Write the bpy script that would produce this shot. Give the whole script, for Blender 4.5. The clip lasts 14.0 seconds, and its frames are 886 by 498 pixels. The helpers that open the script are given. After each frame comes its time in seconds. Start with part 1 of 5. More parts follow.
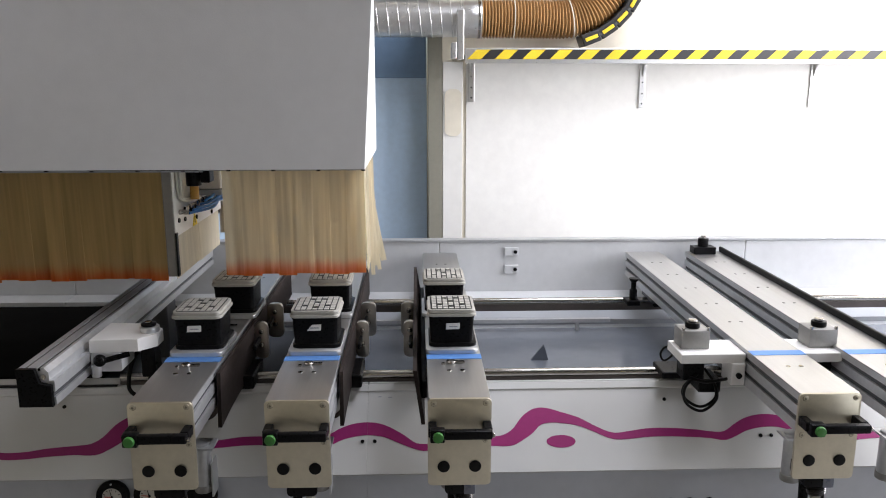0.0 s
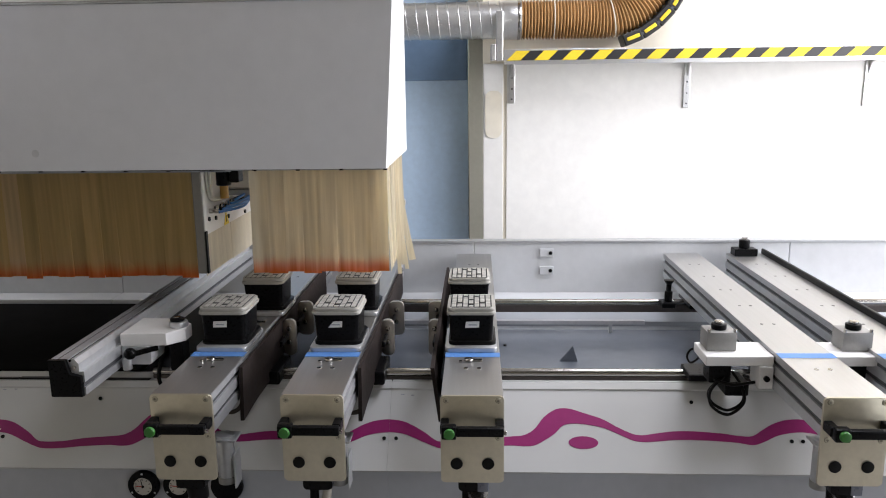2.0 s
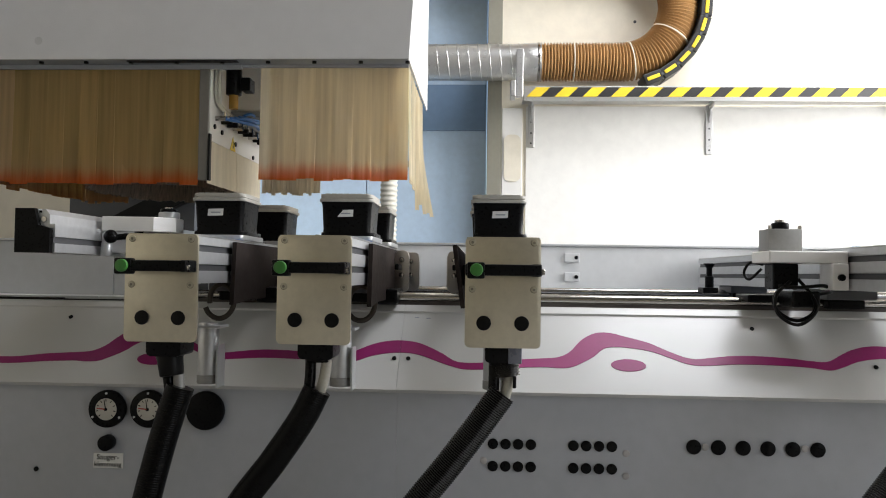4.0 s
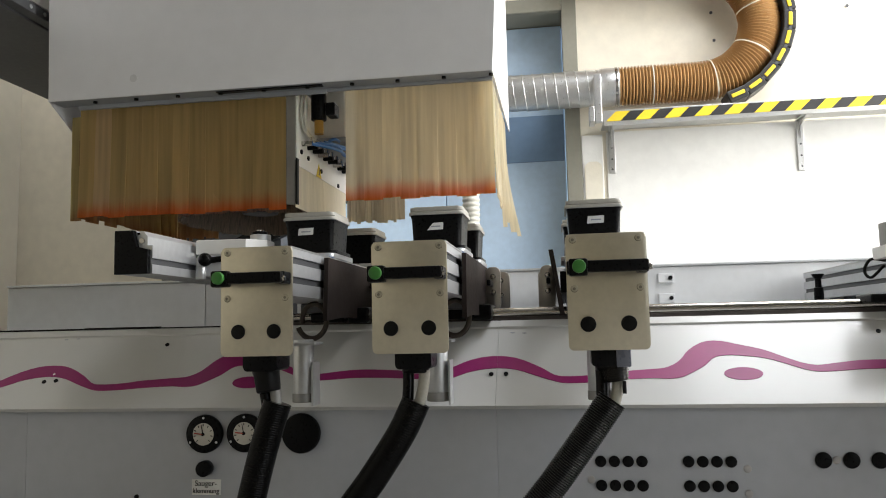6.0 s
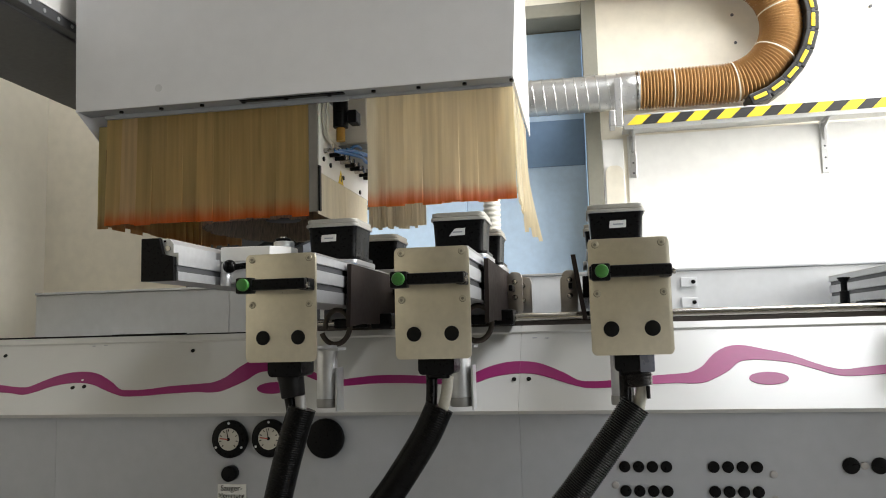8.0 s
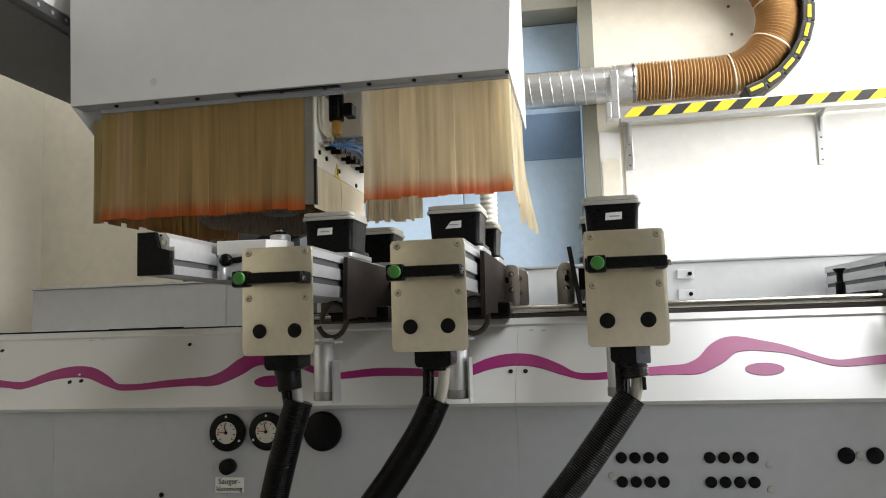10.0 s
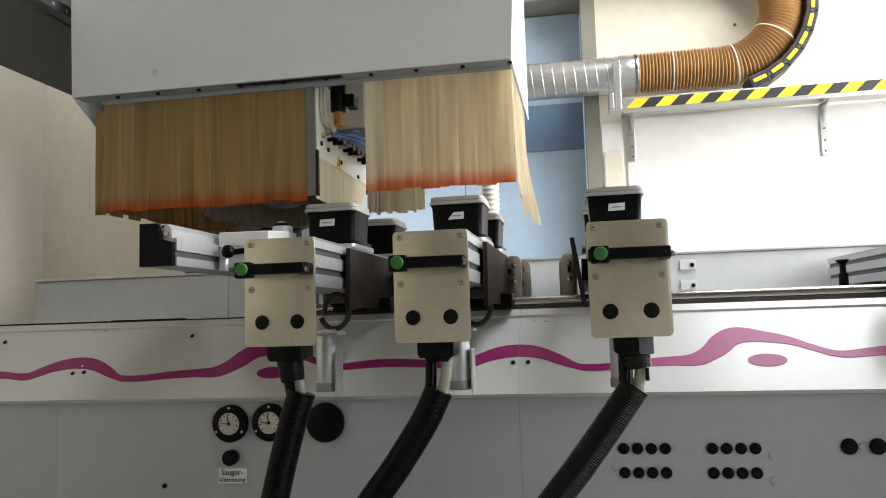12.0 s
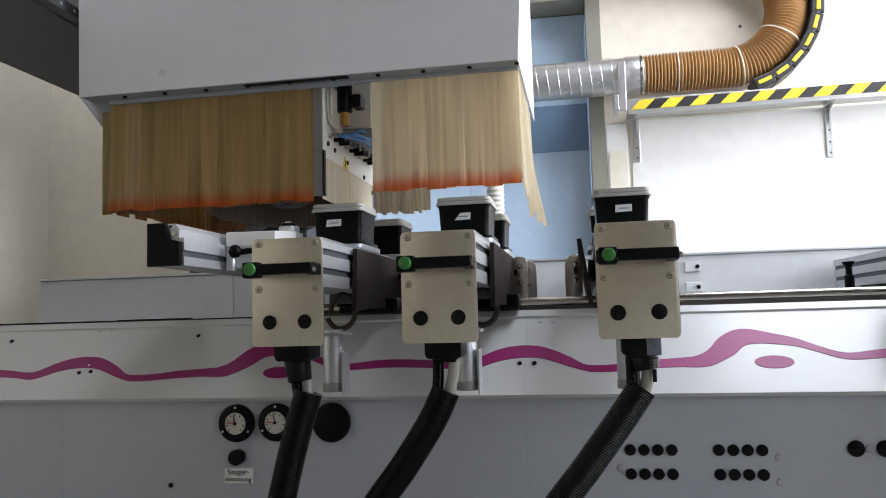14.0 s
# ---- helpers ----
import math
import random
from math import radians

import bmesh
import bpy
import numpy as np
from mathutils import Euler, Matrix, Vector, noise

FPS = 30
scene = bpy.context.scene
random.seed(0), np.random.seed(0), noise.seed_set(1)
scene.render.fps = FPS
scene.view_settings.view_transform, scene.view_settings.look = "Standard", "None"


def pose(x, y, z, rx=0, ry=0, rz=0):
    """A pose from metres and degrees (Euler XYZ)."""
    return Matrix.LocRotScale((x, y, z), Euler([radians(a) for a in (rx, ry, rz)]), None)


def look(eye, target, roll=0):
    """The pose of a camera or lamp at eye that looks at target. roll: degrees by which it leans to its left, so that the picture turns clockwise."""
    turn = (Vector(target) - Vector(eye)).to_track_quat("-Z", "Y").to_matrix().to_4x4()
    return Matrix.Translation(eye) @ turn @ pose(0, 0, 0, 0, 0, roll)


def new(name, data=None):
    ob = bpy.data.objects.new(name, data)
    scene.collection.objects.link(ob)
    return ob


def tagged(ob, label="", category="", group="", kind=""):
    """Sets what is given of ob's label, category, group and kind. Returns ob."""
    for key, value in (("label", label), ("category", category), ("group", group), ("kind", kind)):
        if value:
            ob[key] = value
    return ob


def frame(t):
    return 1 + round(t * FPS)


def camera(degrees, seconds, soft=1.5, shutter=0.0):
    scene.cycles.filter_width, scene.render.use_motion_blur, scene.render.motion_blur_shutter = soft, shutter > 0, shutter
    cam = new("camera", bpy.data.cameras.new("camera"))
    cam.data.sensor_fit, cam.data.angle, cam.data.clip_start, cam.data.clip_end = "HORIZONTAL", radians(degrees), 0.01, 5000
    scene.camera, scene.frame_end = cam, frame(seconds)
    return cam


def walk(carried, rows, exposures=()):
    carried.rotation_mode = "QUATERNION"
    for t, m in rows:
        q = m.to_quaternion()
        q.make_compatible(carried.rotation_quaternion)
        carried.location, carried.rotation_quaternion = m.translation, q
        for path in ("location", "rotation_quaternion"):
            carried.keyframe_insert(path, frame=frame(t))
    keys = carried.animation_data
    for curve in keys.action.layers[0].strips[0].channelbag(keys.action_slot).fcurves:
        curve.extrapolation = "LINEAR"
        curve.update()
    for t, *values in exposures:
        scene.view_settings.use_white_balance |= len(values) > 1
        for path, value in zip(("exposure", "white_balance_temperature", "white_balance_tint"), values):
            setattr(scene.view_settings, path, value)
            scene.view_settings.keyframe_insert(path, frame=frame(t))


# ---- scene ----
cam = camera(59.5, 14.0, soft=1.0)

PATH = [
    (0, (-0.097, -1.695, 1.514), (-0.03, 0.259, 1.092), 0.0),
    (0.2, (-0.013, -1.698, 1.501), (-0.035, 0.264, 1.112), -0.9),
    (0.5, (0.028, -1.697, 1.51), (-0.043, 0.258, 1.095), -1.1),
    (1, (0.038, -1.717, 1.512), (-0.059, 0.238, 1.098), -1.0),
    (1.5, (0.032, -1.724, 1.513), (-0.06, 0.233, 1.109), -0.7),
    (2, (0.012, -1.706, 1.498), (-0.075, 0.25, 1.089), -0.7),
    (2.3, (0.001, -1.675, 1.429), (-0.060, 0.289, 1.060), -0.3),
    (2.5, (-0.017, -1.661, 1.36), (-0.078, 0.312, 1.039), 0.2),
    (2.7, (-0.02, -1.655, 1.241), (-0.07, 0.327, 0.976), 1.3),
    (4.8, (-0.059, -1.493, 0.629), (-0.198, 0.493, 0.822), -0.0),
    (5, (-0.063, -1.49, 0.627), (-0.215, 0.494, 0.834), -0.2),
    (5.2, (-0.063, -1.488, 0.630), (-0.262, 0.491, 0.836), -0.4),
    (5.5, (-0.076, -1.489, 0.625), (-0.313, 0.485, 0.836), -0.8),
    (6, (-0.085, -1.491, 0.621), (-0.383, 0.476, 0.821), -1.3),
    (6.5, (-0.089, -1.492, 0.621), (-0.417, 0.471, 0.821), -1.4),
    (7, (-0.092, -1.493, 0.621), (-0.442, 0.466, 0.824), -1.3),
    (7.5, (-0.091, -1.496, 0.62), (-0.44, 0.463, 0.826), -1.4),
    (8, (-0.088, -1.499, 0.622), (-0.437, 0.459, 0.836), -1.5),
    (10.5, (-0.085, -1.499, 0.618), (-0.428, 0.462, 0.811), -1.8),
    (11, (-0.086, -1.497, 0.616), (-0.427, 0.465, 0.805), -1.7),
    (11.5, (-0.088, -1.495, 0.617), (-0.43, 0.467, 0.798), -1.7),
    (12, (-0.088, -1.496, 0.618), (-0.436, 0.465, 0.795), -1.8),
    (12.5, (-0.094, -1.501, 0.619), (-0.443, 0.46, 0.798), -1.7),
    (13, (-0.096, -1.502, 0.618), (-0.447, 0.459, 0.8), -1.6),
    (13.5, (-0.096, -1.499, 0.617), (-0.446, 0.462, 0.799), -1.7),
    (14, (-0.098, -1.499, 0.618), (-0.452, 0.461, 0.797), -1.6),
]
EXPOSURES = ((0.0, -0.02, 6230, 16), (2.6, -0.02, 6230, 16), (4.8, 0.22, 6500, 10), (6.5, 0.27, 6500, 10), (7.5, 0.47, 6520, 10), (12.0, 0.42, 6480, 10), (13.0, 0.32, 6080, 13), (14.0, 0.25, 5980, 14))
walk(cam, [(t, look(eye, target, roll)) for t, eye, target, roll in PATH], EXPOSURES)

# ---- world and light ----
world = bpy.data.worlds.new("world")
world.use_nodes = True
scene.world = world
wn = world.node_tree
sky = wn.nodes.new("ShaderNodeTexSky")
sky.sky_type, sky.sun_disc = "NISHITA", False
sky.sun_elevation, sky.sun_rotation = radians(38), radians(80)
wn.links.new(sky.outputs[0], wn.nodes["Background"].inputs[0])
wn.nodes["Background"].inputs[1].default_value = 0.12


def area_lamp(name, eye, target, w, h, watts, colour):
    data = bpy.data.lights.new(name, "AREA")
    data.shape, data.size, data.size_y, data.energy, data.color = "RECTANGLE", w, h, watts, colour
    ob = new(name, data)
    ob.matrix_world = look(eye, target)
    return ob


# inferred right-hand window daylight, then three added lamps in unseen openings
area_lamp("unseen_window_light", (3.12, 0.9, 1.9), (0.0, 1.2, 1.5), 2.5, 1.9, 150, (1.0, 0.99, 0.97))
# added to brighten the front faces from the right
area_lamp("unseen_window_light", (3.12, -2.5, 1.3), (-0.2, 0.4, 0.9), 1.6, 1.7, 19, (0.94, 0.98, 1.0))
# added to brighten the left wall and the pier
area_lamp("unseen_skylight_lamp", (-2.52, 1.62, 3.62), (-2.85, 1.9, 0.0), 0.6, 1.1, 21, (0.98, 0.98, 1.0))
# added overhead to brighten the consoles and the bed's right end
area_lamp("unseen_skylight_lamp", (1.3, 0.8, 3.62), (1.3, 0.8, 0.0), 1.2, 1.8, 76, (0.97, 0.98, 1.0))


# ---- materials ----
def paint(name, colour, rough=0.45, metal=0.0, vary=0.12, scale=4.0, bump=0.0, bump_scale=120.0, stretch=(1, 1, 1), streak=0.0, spec=0.5):
    m = bpy.data.materials.new(name)
    m.use_nodes = True
    nt = m.node_tree
    b = nt.nodes["Principled BSDF"]
    b.inputs["Metallic"].default_value = metal
    b.inputs["Specular IOR Level"].default_value = spec
    tc = nt.nodes.new("ShaderNodeTexCoord")
    mp = nt.nodes.new("ShaderNodeMapping")
    mp.inputs["Scale"].default_value = stretch
    nt.links.new(tc.outputs["Object"], mp.inputs[0])
    big = nt.nodes.new("ShaderNodeTexNoise")
    big.inputs["Scale"].default_value, big.inputs["Detail"].default_value = scale, 6
    fine = nt.nodes.new("ShaderNodeTexNoise")
    fine.inputs["Scale"].default_value, fine.inputs["Detail"].default_value = scale * 14, 3
    nt.links.new(mp.outputs[0], big.inputs["Vector"])
    nt.links.new(mp.outputs[0], fine.inputs["Vector"])
    ramp = nt.nodes.new("ShaderNodeMapRange")
    ramp.inputs[1].default_value, ramp.inputs[2].default_value = 0.3, 0.7
    ramp.inputs[3].default_value, ramp.inputs[4].default_value = 1 - vary, 1 + vary * 0.4
    nt.links.new(big.outputs[0], ramp.inputs[0])
    ramp2 = nt.nodes.new("ShaderNodeMapRange")
    ramp2.inputs[1].default_value, ramp2.inputs[2].default_value = 0.3, 0.7
    ramp2.inputs[3].default_value, ramp2.inputs[4].default_value = 1 - vary * 0.5, 1 + vary * 0.3
    nt.links.new(fine.outputs[0], ramp2.inputs[0])
    mul = nt.nodes.new("ShaderNodeMath")
    mul.operation = "MULTIPLY"
    nt.links.new(ramp.outputs[0], mul.inputs[0])
    nt.links.new(ramp2.outputs[0], mul.inputs[1])
    info = nt.nodes.new("ShaderNodeObjectInfo")
    rnd = nt.nodes.new("ShaderNodeMapRange")
    rnd.inputs[3].default_value, rnd.inputs[4].default_value = 1 - vary * 0.35, 1 + vary * 0.35
    nt.links.new(info.outputs["Random"], rnd.inputs[0])
    mul2 = nt.nodes.new("ShaderNodeMath")
    mul2.operation = "MULTIPLY"
    nt.links.new(mul.outputs[0], mul2.inputs[0])
    nt.links.new(rnd.outputs[0], mul2.inputs[1])
    col = nt.nodes.new("ShaderNodeVectorMath")
    col.operation = "SCALE"
    col.inputs[0].default_value = colour
    nt.links.new(mul2.outputs[0], col.inputs["Scale"])
    nt.links.new(col.outputs[0], b.inputs["Base Color"])
    rr = nt.nodes.new("ShaderNodeMapRange")
    dr = min(0.1, vary)
    rr.inputs[3].default_value, rr.inputs[4].default_value = max(0.03, rough - dr), min(1.0, rough + dr)
    nt.links.new(fine.outputs[0], rr.inputs[0])
    nt.links.new(rr.outputs[0], b.inputs["Roughness"])
    if bump:
        bn = nt.nodes.new("ShaderNodeTexNoise")
        bn.inputs["Scale"].default_value, bn.inputs["Detail"].default_value = bump_scale, 4
        nt.links.new(mp.outputs[0], bn.inputs["Vector"])
        bp = nt.nodes.new("ShaderNodeBump")
        bp.inputs["Strength"].default_value, bp.inputs["Distance"].default_value = bump, 0.002
        nt.links.new(bn.outputs[0], bp.inputs["Height"])
        nt.links.new(bp.outputs[0], b.inputs["Normal"])
    return m


M_WALL = paint("wall_beige_plaster", (0.82, 0.765, 0.635), 0.8, vary=0.1, scale=1.2, bump=0.25, bump_scale=60)
M_WALLSIDE = paint("side_wall_silk_paint", (0.86, 0.82, 0.71), 0.32, vary=0.06, scale=1.2, bump=0.06, bump_scale=14)
M_WALLWHITE = paint("wall_white_plaster", (0.84, 0.83, 0.79), 0.75, vary=0.06, scale=1.5, bump=0.2, bump_scale=60)
M_FLOOR = paint("floor_concrete", (0.30, 0.29, 0.27), 0.7, vary=0.25, scale=1.5, bump=0.3, bump_scale=40)
M_CEIL = paint("ceiling_grey", (0.34, 0.33, 0.31), 0.85, vary=0.06)
M_BAND = paint("machine_white_paint", (0.575, 0.578, 0.562), 0.24, vary=0.02, scale=1.2, bump=0.03, bump_scale=200)
M_COVER = paint("cover_white_paint", (0.80, 0.79, 0.77), 0.4, vary=0.05, scale=2.0, bump=0.1, bump_scale=260)
M_HEADGREY = paint("head_grey_paint", (0.67, 0.675, 0.695), 0.45, vary=0.05, scale=1.5, bump=0.15, bump_scale=260)
M_GREY = paint("machine_grey_paint", (0.34, 0.36, 0.385), 0.5, vary=0.07, scale=2.0, bump=0.15, bump_scale=260)
M_LOWER = paint("panel_grey_paint", (0.45, 0.465, 0.495), 0.45, vary=0.07, scale=2.0, bump=0.12, bump_scale=260)
M_BLOCK = paint("milled_grey_metal", (0.30, 0.295, 0.28), 0.5, 0.35, 0.12, 9.0, 0.05, 120)
M_SEAT = paint("shaded_screw_seat", (0.20, 0.18, 0.135), 0.5, vary=0.1)
M_POST = paint("dull_grey_post", (0.17, 0.16, 0.14), 0.55, vary=0.15, scale=6, bump=0.1)
M_REAR = paint("rear_panel_grey_paint", (0.59, 0.60, 0.605), 0.40, vary=0.07, scale=2.0, bump=0.08, bump_scale=260)
M_SCREW = paint("beige_coated_screw", (0.50, 0.46, 0.355), 0.4, 0.6, 0.1, 12.0)
M_RAILBASE = paint("brown_grey_rail_base", (0.085, 0.072, 0.065), 0.45, 0.3, 0.2, 8.0)
M_STAIN = paint("faint_grey_stain", (0.53, 0.535, 0.55), 0.5, vary=0.1)
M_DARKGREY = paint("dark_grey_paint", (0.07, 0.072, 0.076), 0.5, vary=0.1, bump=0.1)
M_ARM = paint("arm_cream_paint", (0.62, 0.60, 0.55), 0.45, vary=0.06, scale=1.5, bump=0.12, bump_scale=260)
M_PURPLE = paint("purple_vinyl", (0.29, 0.018, 0.135), 0.38, vary=0.1, scale=5, spec=0.4)
M_ALU = paint("brushed_aluminium", (0.50, 0.50, 0.495), 0.36, 0.9, 0.05, 3.0, 0.06, 90.0, (30, 1, 30))
M_ALUX = paint("anodised_aluminium", (0.60, 0.61, 0.62), 0.40, 0.65, 0.12, 5.0, 0.05, 160.0)
M_STEEL = paint("ground_steel", (0.50, 0.48, 0.45), 0.18, 1.0, 0.12, 6.0, 0.0, 100.0, (0.3, 6, 6))
M_PLATE = paint("end_plate_beige_anodised", (0.60, 0.555, 0.435), 0.34, 0.72, 0.10, 6.0, 0.08, 300.0)
M_CLAMP = paint("brown_grey_clamp_metal", (0.50, 0.47, 0.42), 0.32, 0.75, 0.05, 4.0)
M_BLACK = paint("black_plastic", (0.006, 0.006, 0.0065), 0.30, vary=0.25, scale=12, spec=0.11)
M_RUBBER = paint("black_rubber", (0.008, 0.0078, 0.0075), 0.38, vary=0.3, scale=10, bump=0.1, spec=0.13)
M_MAT = paint("dull_black_mat", (0.007, 0.0068, 0.0065), 0.9, vary=0.25, scale=8, bump=0.2, spec=0.04)
M_BOARD = paint("dark_brown_board", (0.034, 0.027, 0.0245), 0.55, vary=0.2, scale=5, bump=0.1, spec=0.06)
M_GREEN = paint("green_knob_plastic", (0.04, 0.19, 0.03), 0.4, vary=0.15, scale=20)
M_TAPE = paint("blue_tape", (0.10, 0.26, 0.62), 0.5, vary=0.15, scale=14)
M_BASIN = paint("basin_blue_grey_paint", (0.155, 0.172, 0.200), 0.22, 0.25, 0.10, 1.6, 0.0)
M_RIM = paint("pod_grey_rim", (0.42, 0.41, 0.37), 0.55, vary=0.12, scale=20)
M_PAD = paint("pod_pad_rubber", (0.50, 0.49, 0.45), 0.6, vary=0.2, scale=20)
M_LABEL = paint("paper_label", (0.80, 0.80, 0.77), 0.7, vary=0.08, scale=30)
M_DOOR = paint("door_blue_paint", (0.58, 0.74, 0.92), 0.5, vary=0.1, scale=2.0)
M_DOORDK = paint("door_dark_blue_band", (0.19, 0.29, 0.43), 0.5, vary=0.1, scale=2.0)
M_FRAME = paint("door_frame_olive_paint", (0.26, 0.25, 0.20), 0.55, vary=0.1, scale=3.0)
M_ZINC = paint("galvanised_sheet", (0.70, 0.70, 0.69), 0.30, 0.85, 0.07, 9.0, 0.05, 60)
M_HOSE = paint("brown_flexible_hose", (0.41, 0.24, 0.10), 0.24, vary=0.15, scale=8)
M_YELLOW = paint("hazard_yellow", (0.82, 0.60, 0.02), 0.5, vary=0.12, scale=12)
M_CHAIN = paint("chain_dark_plastic", (0.02, 0.02, 0.02), 0.45, vary=0.2, scale=10)
M_WHITE = paint("white_plastic", (0.78, 0.77, 0.73), 0.4, vary=0.05, scale=10)
M_PALEHOSE = paint("pale_ribbed_hose", (0.62, 0.60, 0.52), 0.45, vary=0.1, scale=10)
M_INNER = paint("dusty_pale_hose", (0.40, 0.38, 0.32), 0.5, vary=0.15, scale=14)
M_BLUEHOSE = paint("blue_air_hose", (0.03, 0.16, 0.48), 0.35, vary=0.1, scale=20)
M_CAP = paint("pale_grey_plastic", (0.44, 0.42, 0.41), 0.5)
M_DIMHOSE = paint("dim_brown_hose", (0.062, 0.051, 0.041), 0.5, spec=0.2)
M_GLOSSHOSE = paint("glossy_black_hose", (0.0035, 0.0034, 0.0033), 0.24, vary=0.2, scale=14, spec=0.12)
M_RIBHOSE = paint("shiny_ribbed_hose", (0.004, 0.0039, 0.0038), 0.22, vary=0.15, scale=14, spec=0.4)
M_STUB = paint("shiny_black_ribs", (0.02, 0.018, 0.016), 0.2, vary=0.15, spec=0.9)
M_SOCKETLIT = paint("lit_socket_grey", (0.14, 0.15, 0.185), 0.28, vary=0.1, spec=0.45)
M_DIAL = paint("aged_dial_paper", (0.52, 0.50, 0.44), 0.6, vary=0.1, scale=30)
M_RED = paint("red_needle", (0.45, 0.06, 0.04), 0.5)
M_BRASS = paint("amber_plastic", (0.45, 0.25, 0.04), 0.4)
M_BRISTLE = paint("grey_brown_bristles", (0.24, 0.185, 0.135), 0.7, vary=0.5, scale=30, stretch=(6, 6, 0.5), bump=0.6, bump_scale=40)
M_LINER = paint("beige_flap", (0.66, 0.60, 0.47), 0.6, vary=0.15, scale=(6), stretch=(6, 6, 0.6), bump=0.2, bump_scale=30)


def curtain_plastic(name, body, tip, z_tip):
    """Aged PVC strip: lets light through, its lower end stained orange."""
    m = bpy.data.materials.new(name)
    m.use_nodes = True
    nt = m.node_tree
    b = nt.nodes["Principled BSDF"]
    geo = nt.nodes.new("ShaderNodeNewGeometry")
    sep = nt.nodes.new("ShaderNodeSeparateXYZ")
    nt.links.new(geo.outputs["Position"], sep.inputs[0])
    streak = nt.nodes.new("ShaderNodeTexNoise")
    mp = nt.nodes.new("ShaderNodeMapping")
    mp.inputs["Scale"].default_value = (60, 60, 2.5)
    nt.links.new(geo.outputs["Position"], mp.inputs[0])
    nt.links.new(mp.outputs[0], streak.inputs["Vector"])
    streak.inputs["Scale"].default_value, streak.inputs["Detail"].default_value = 1.0, 5
    add = nt.nodes.new("ShaderNodeMath")
    add.operation, add.inputs[1].default_value = "MULTIPLY_ADD", 0.05
    nt.links.new(streak.outputs[0], add.inputs[0])
    nt.links.new(sep.outputs[2], add.inputs[2])
    ramp = nt.nodes.new("ShaderNodeMapRange")
    ramp.interpolation_type = "SMOOTHSTEP"
    ramp.inputs[1].default_value, ramp.inputs[2].default_value = z_tip + 0.030, z_tip + 0.095
    ramp.inputs[3].default_value, ramp.inputs[4].default_value = 1.0, 0.0
    nt.links.new(add.outputs[0], ramp.inputs[0])
    mix = nt.nodes.new("ShaderNodeMix")
    mix.data_type = "RGBA"
    mix.inputs[6].default_value, mix.inputs[7].default_value = (*body, 1), (*tip, 1)
    nt.links.new(ramp.outputs[0], mix.inputs[0])
    info = nt.nodes.new("ShaderNodeObjectInfo")
    var = nt.nodes.new("ShaderNodeMath")
    var.operation = "MULTIPLY_ADD"
    var.inputs[1].default_value, var.inputs[2].default_value = 0.12, 0.91
    nt.links.new(info.outputs["Random"], var.inputs[0])
    st = nt.nodes.new("ShaderNodeMapRange")
    st.inputs[1].default_value, st.inputs[2].default_value = 0.3, 0.7
    st.inputs[3].default_value, st.inputs[4].default_value = 0.83, 1.12
    nt.links.new(streak.outputs[0], st.inputs[0])
    vm = nt.nodes.new("ShaderNodeMath")
    vm.operation = "MULTIPLY"
    nt.links.new(var.outputs[0], vm.inputs[0])
    nt.links.new(st.outputs[0], vm.inputs[1])
    sc = nt.nodes.new("ShaderNodeVectorMath")
    sc.operation = "SCALE"
    nt.links.new(mix.outputs[2], sc.inputs[0])
    nt.links.new(vm.outputs[0], sc.inputs["Scale"])
    nt.links.new(sc.outputs[0], b.inputs["Base Color"])
    b.inputs["Roughness"].default_value = 0.22
    tr = nt.nodes.new("ShaderNodeBsdfTranslucent")
    nt.links.new(sc.outputs[0], tr.inputs[0])
    ms = nt.nodes.new("ShaderNodeMixShader")
    ms.inputs[0].default_value = 0.7
    nt.links.new(b.outputs[0], ms.inputs[1])
    nt.links.new(tr.outputs[0], ms.inputs[2])
    tp = nt.nodes.new("ShaderNodeBsdfTransparent")
    tp.inputs[0].default_value = (0.9, 0.75, 0.5, 1)
    ms2 = nt.nodes.new("ShaderNodeMixShader")
    ms2.inputs[0].default_value = 0.12
    nt.links.new(ms.outputs[0], ms2.inputs[1])
    nt.links.new(tp.outputs[0], ms2.inputs[2])
    nt.links.new(ms2.outputs[0], nt.nodes["Material Output"].inputs[0])
    return m


M_STRIP = curtain_plastic("aged_pvc_strip", (0.73, 0.575, 0.272), (0.82, 0.215, 0.045), 0.938)
# paler copy: light falling through the right curtain is put into its colour
M_STRIPBACKLIT = curtain_plastic("backlit_pvc_strip", (0.95, 0.90, 0.78), (0.92, 0.33, 0.10), 0.950)
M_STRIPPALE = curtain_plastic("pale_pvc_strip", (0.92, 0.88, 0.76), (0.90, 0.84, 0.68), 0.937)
# rear strips: shade inside the head is put into a darker colour
M_STRIPREARSHADE = curtain_plastic("shaded_rear_pvc_strip", (0.44, 0.32, 0.19), (0.46, 0.25, 0.12), 0.928)
M_STRIPEDGE = curtain_plastic("yellowed_pvc_strip", (0.62, 0.53, 0.26), (0.48, 0.27, 0.11), 0.925)
M_STRIPWORN = curtain_plastic("worn_pvc_strip", (0.80, 0.65, 0.38), (0.84, 0.24, 0.05), 0.938)
# left side strips: the same shade put into the colour
M_STRIPSIDESHADE = curtain_plastic("shaded_side_pvc_strip", (0.50, 0.38, 0.20), (0.46, 0.24, 0.11), 0.930)
M_STRIPHAZE = curtain_plastic("hazy_pvc_strip", (0.66, 0.61, 0.52), (0.58, 0.52, 0.43), 0.5)


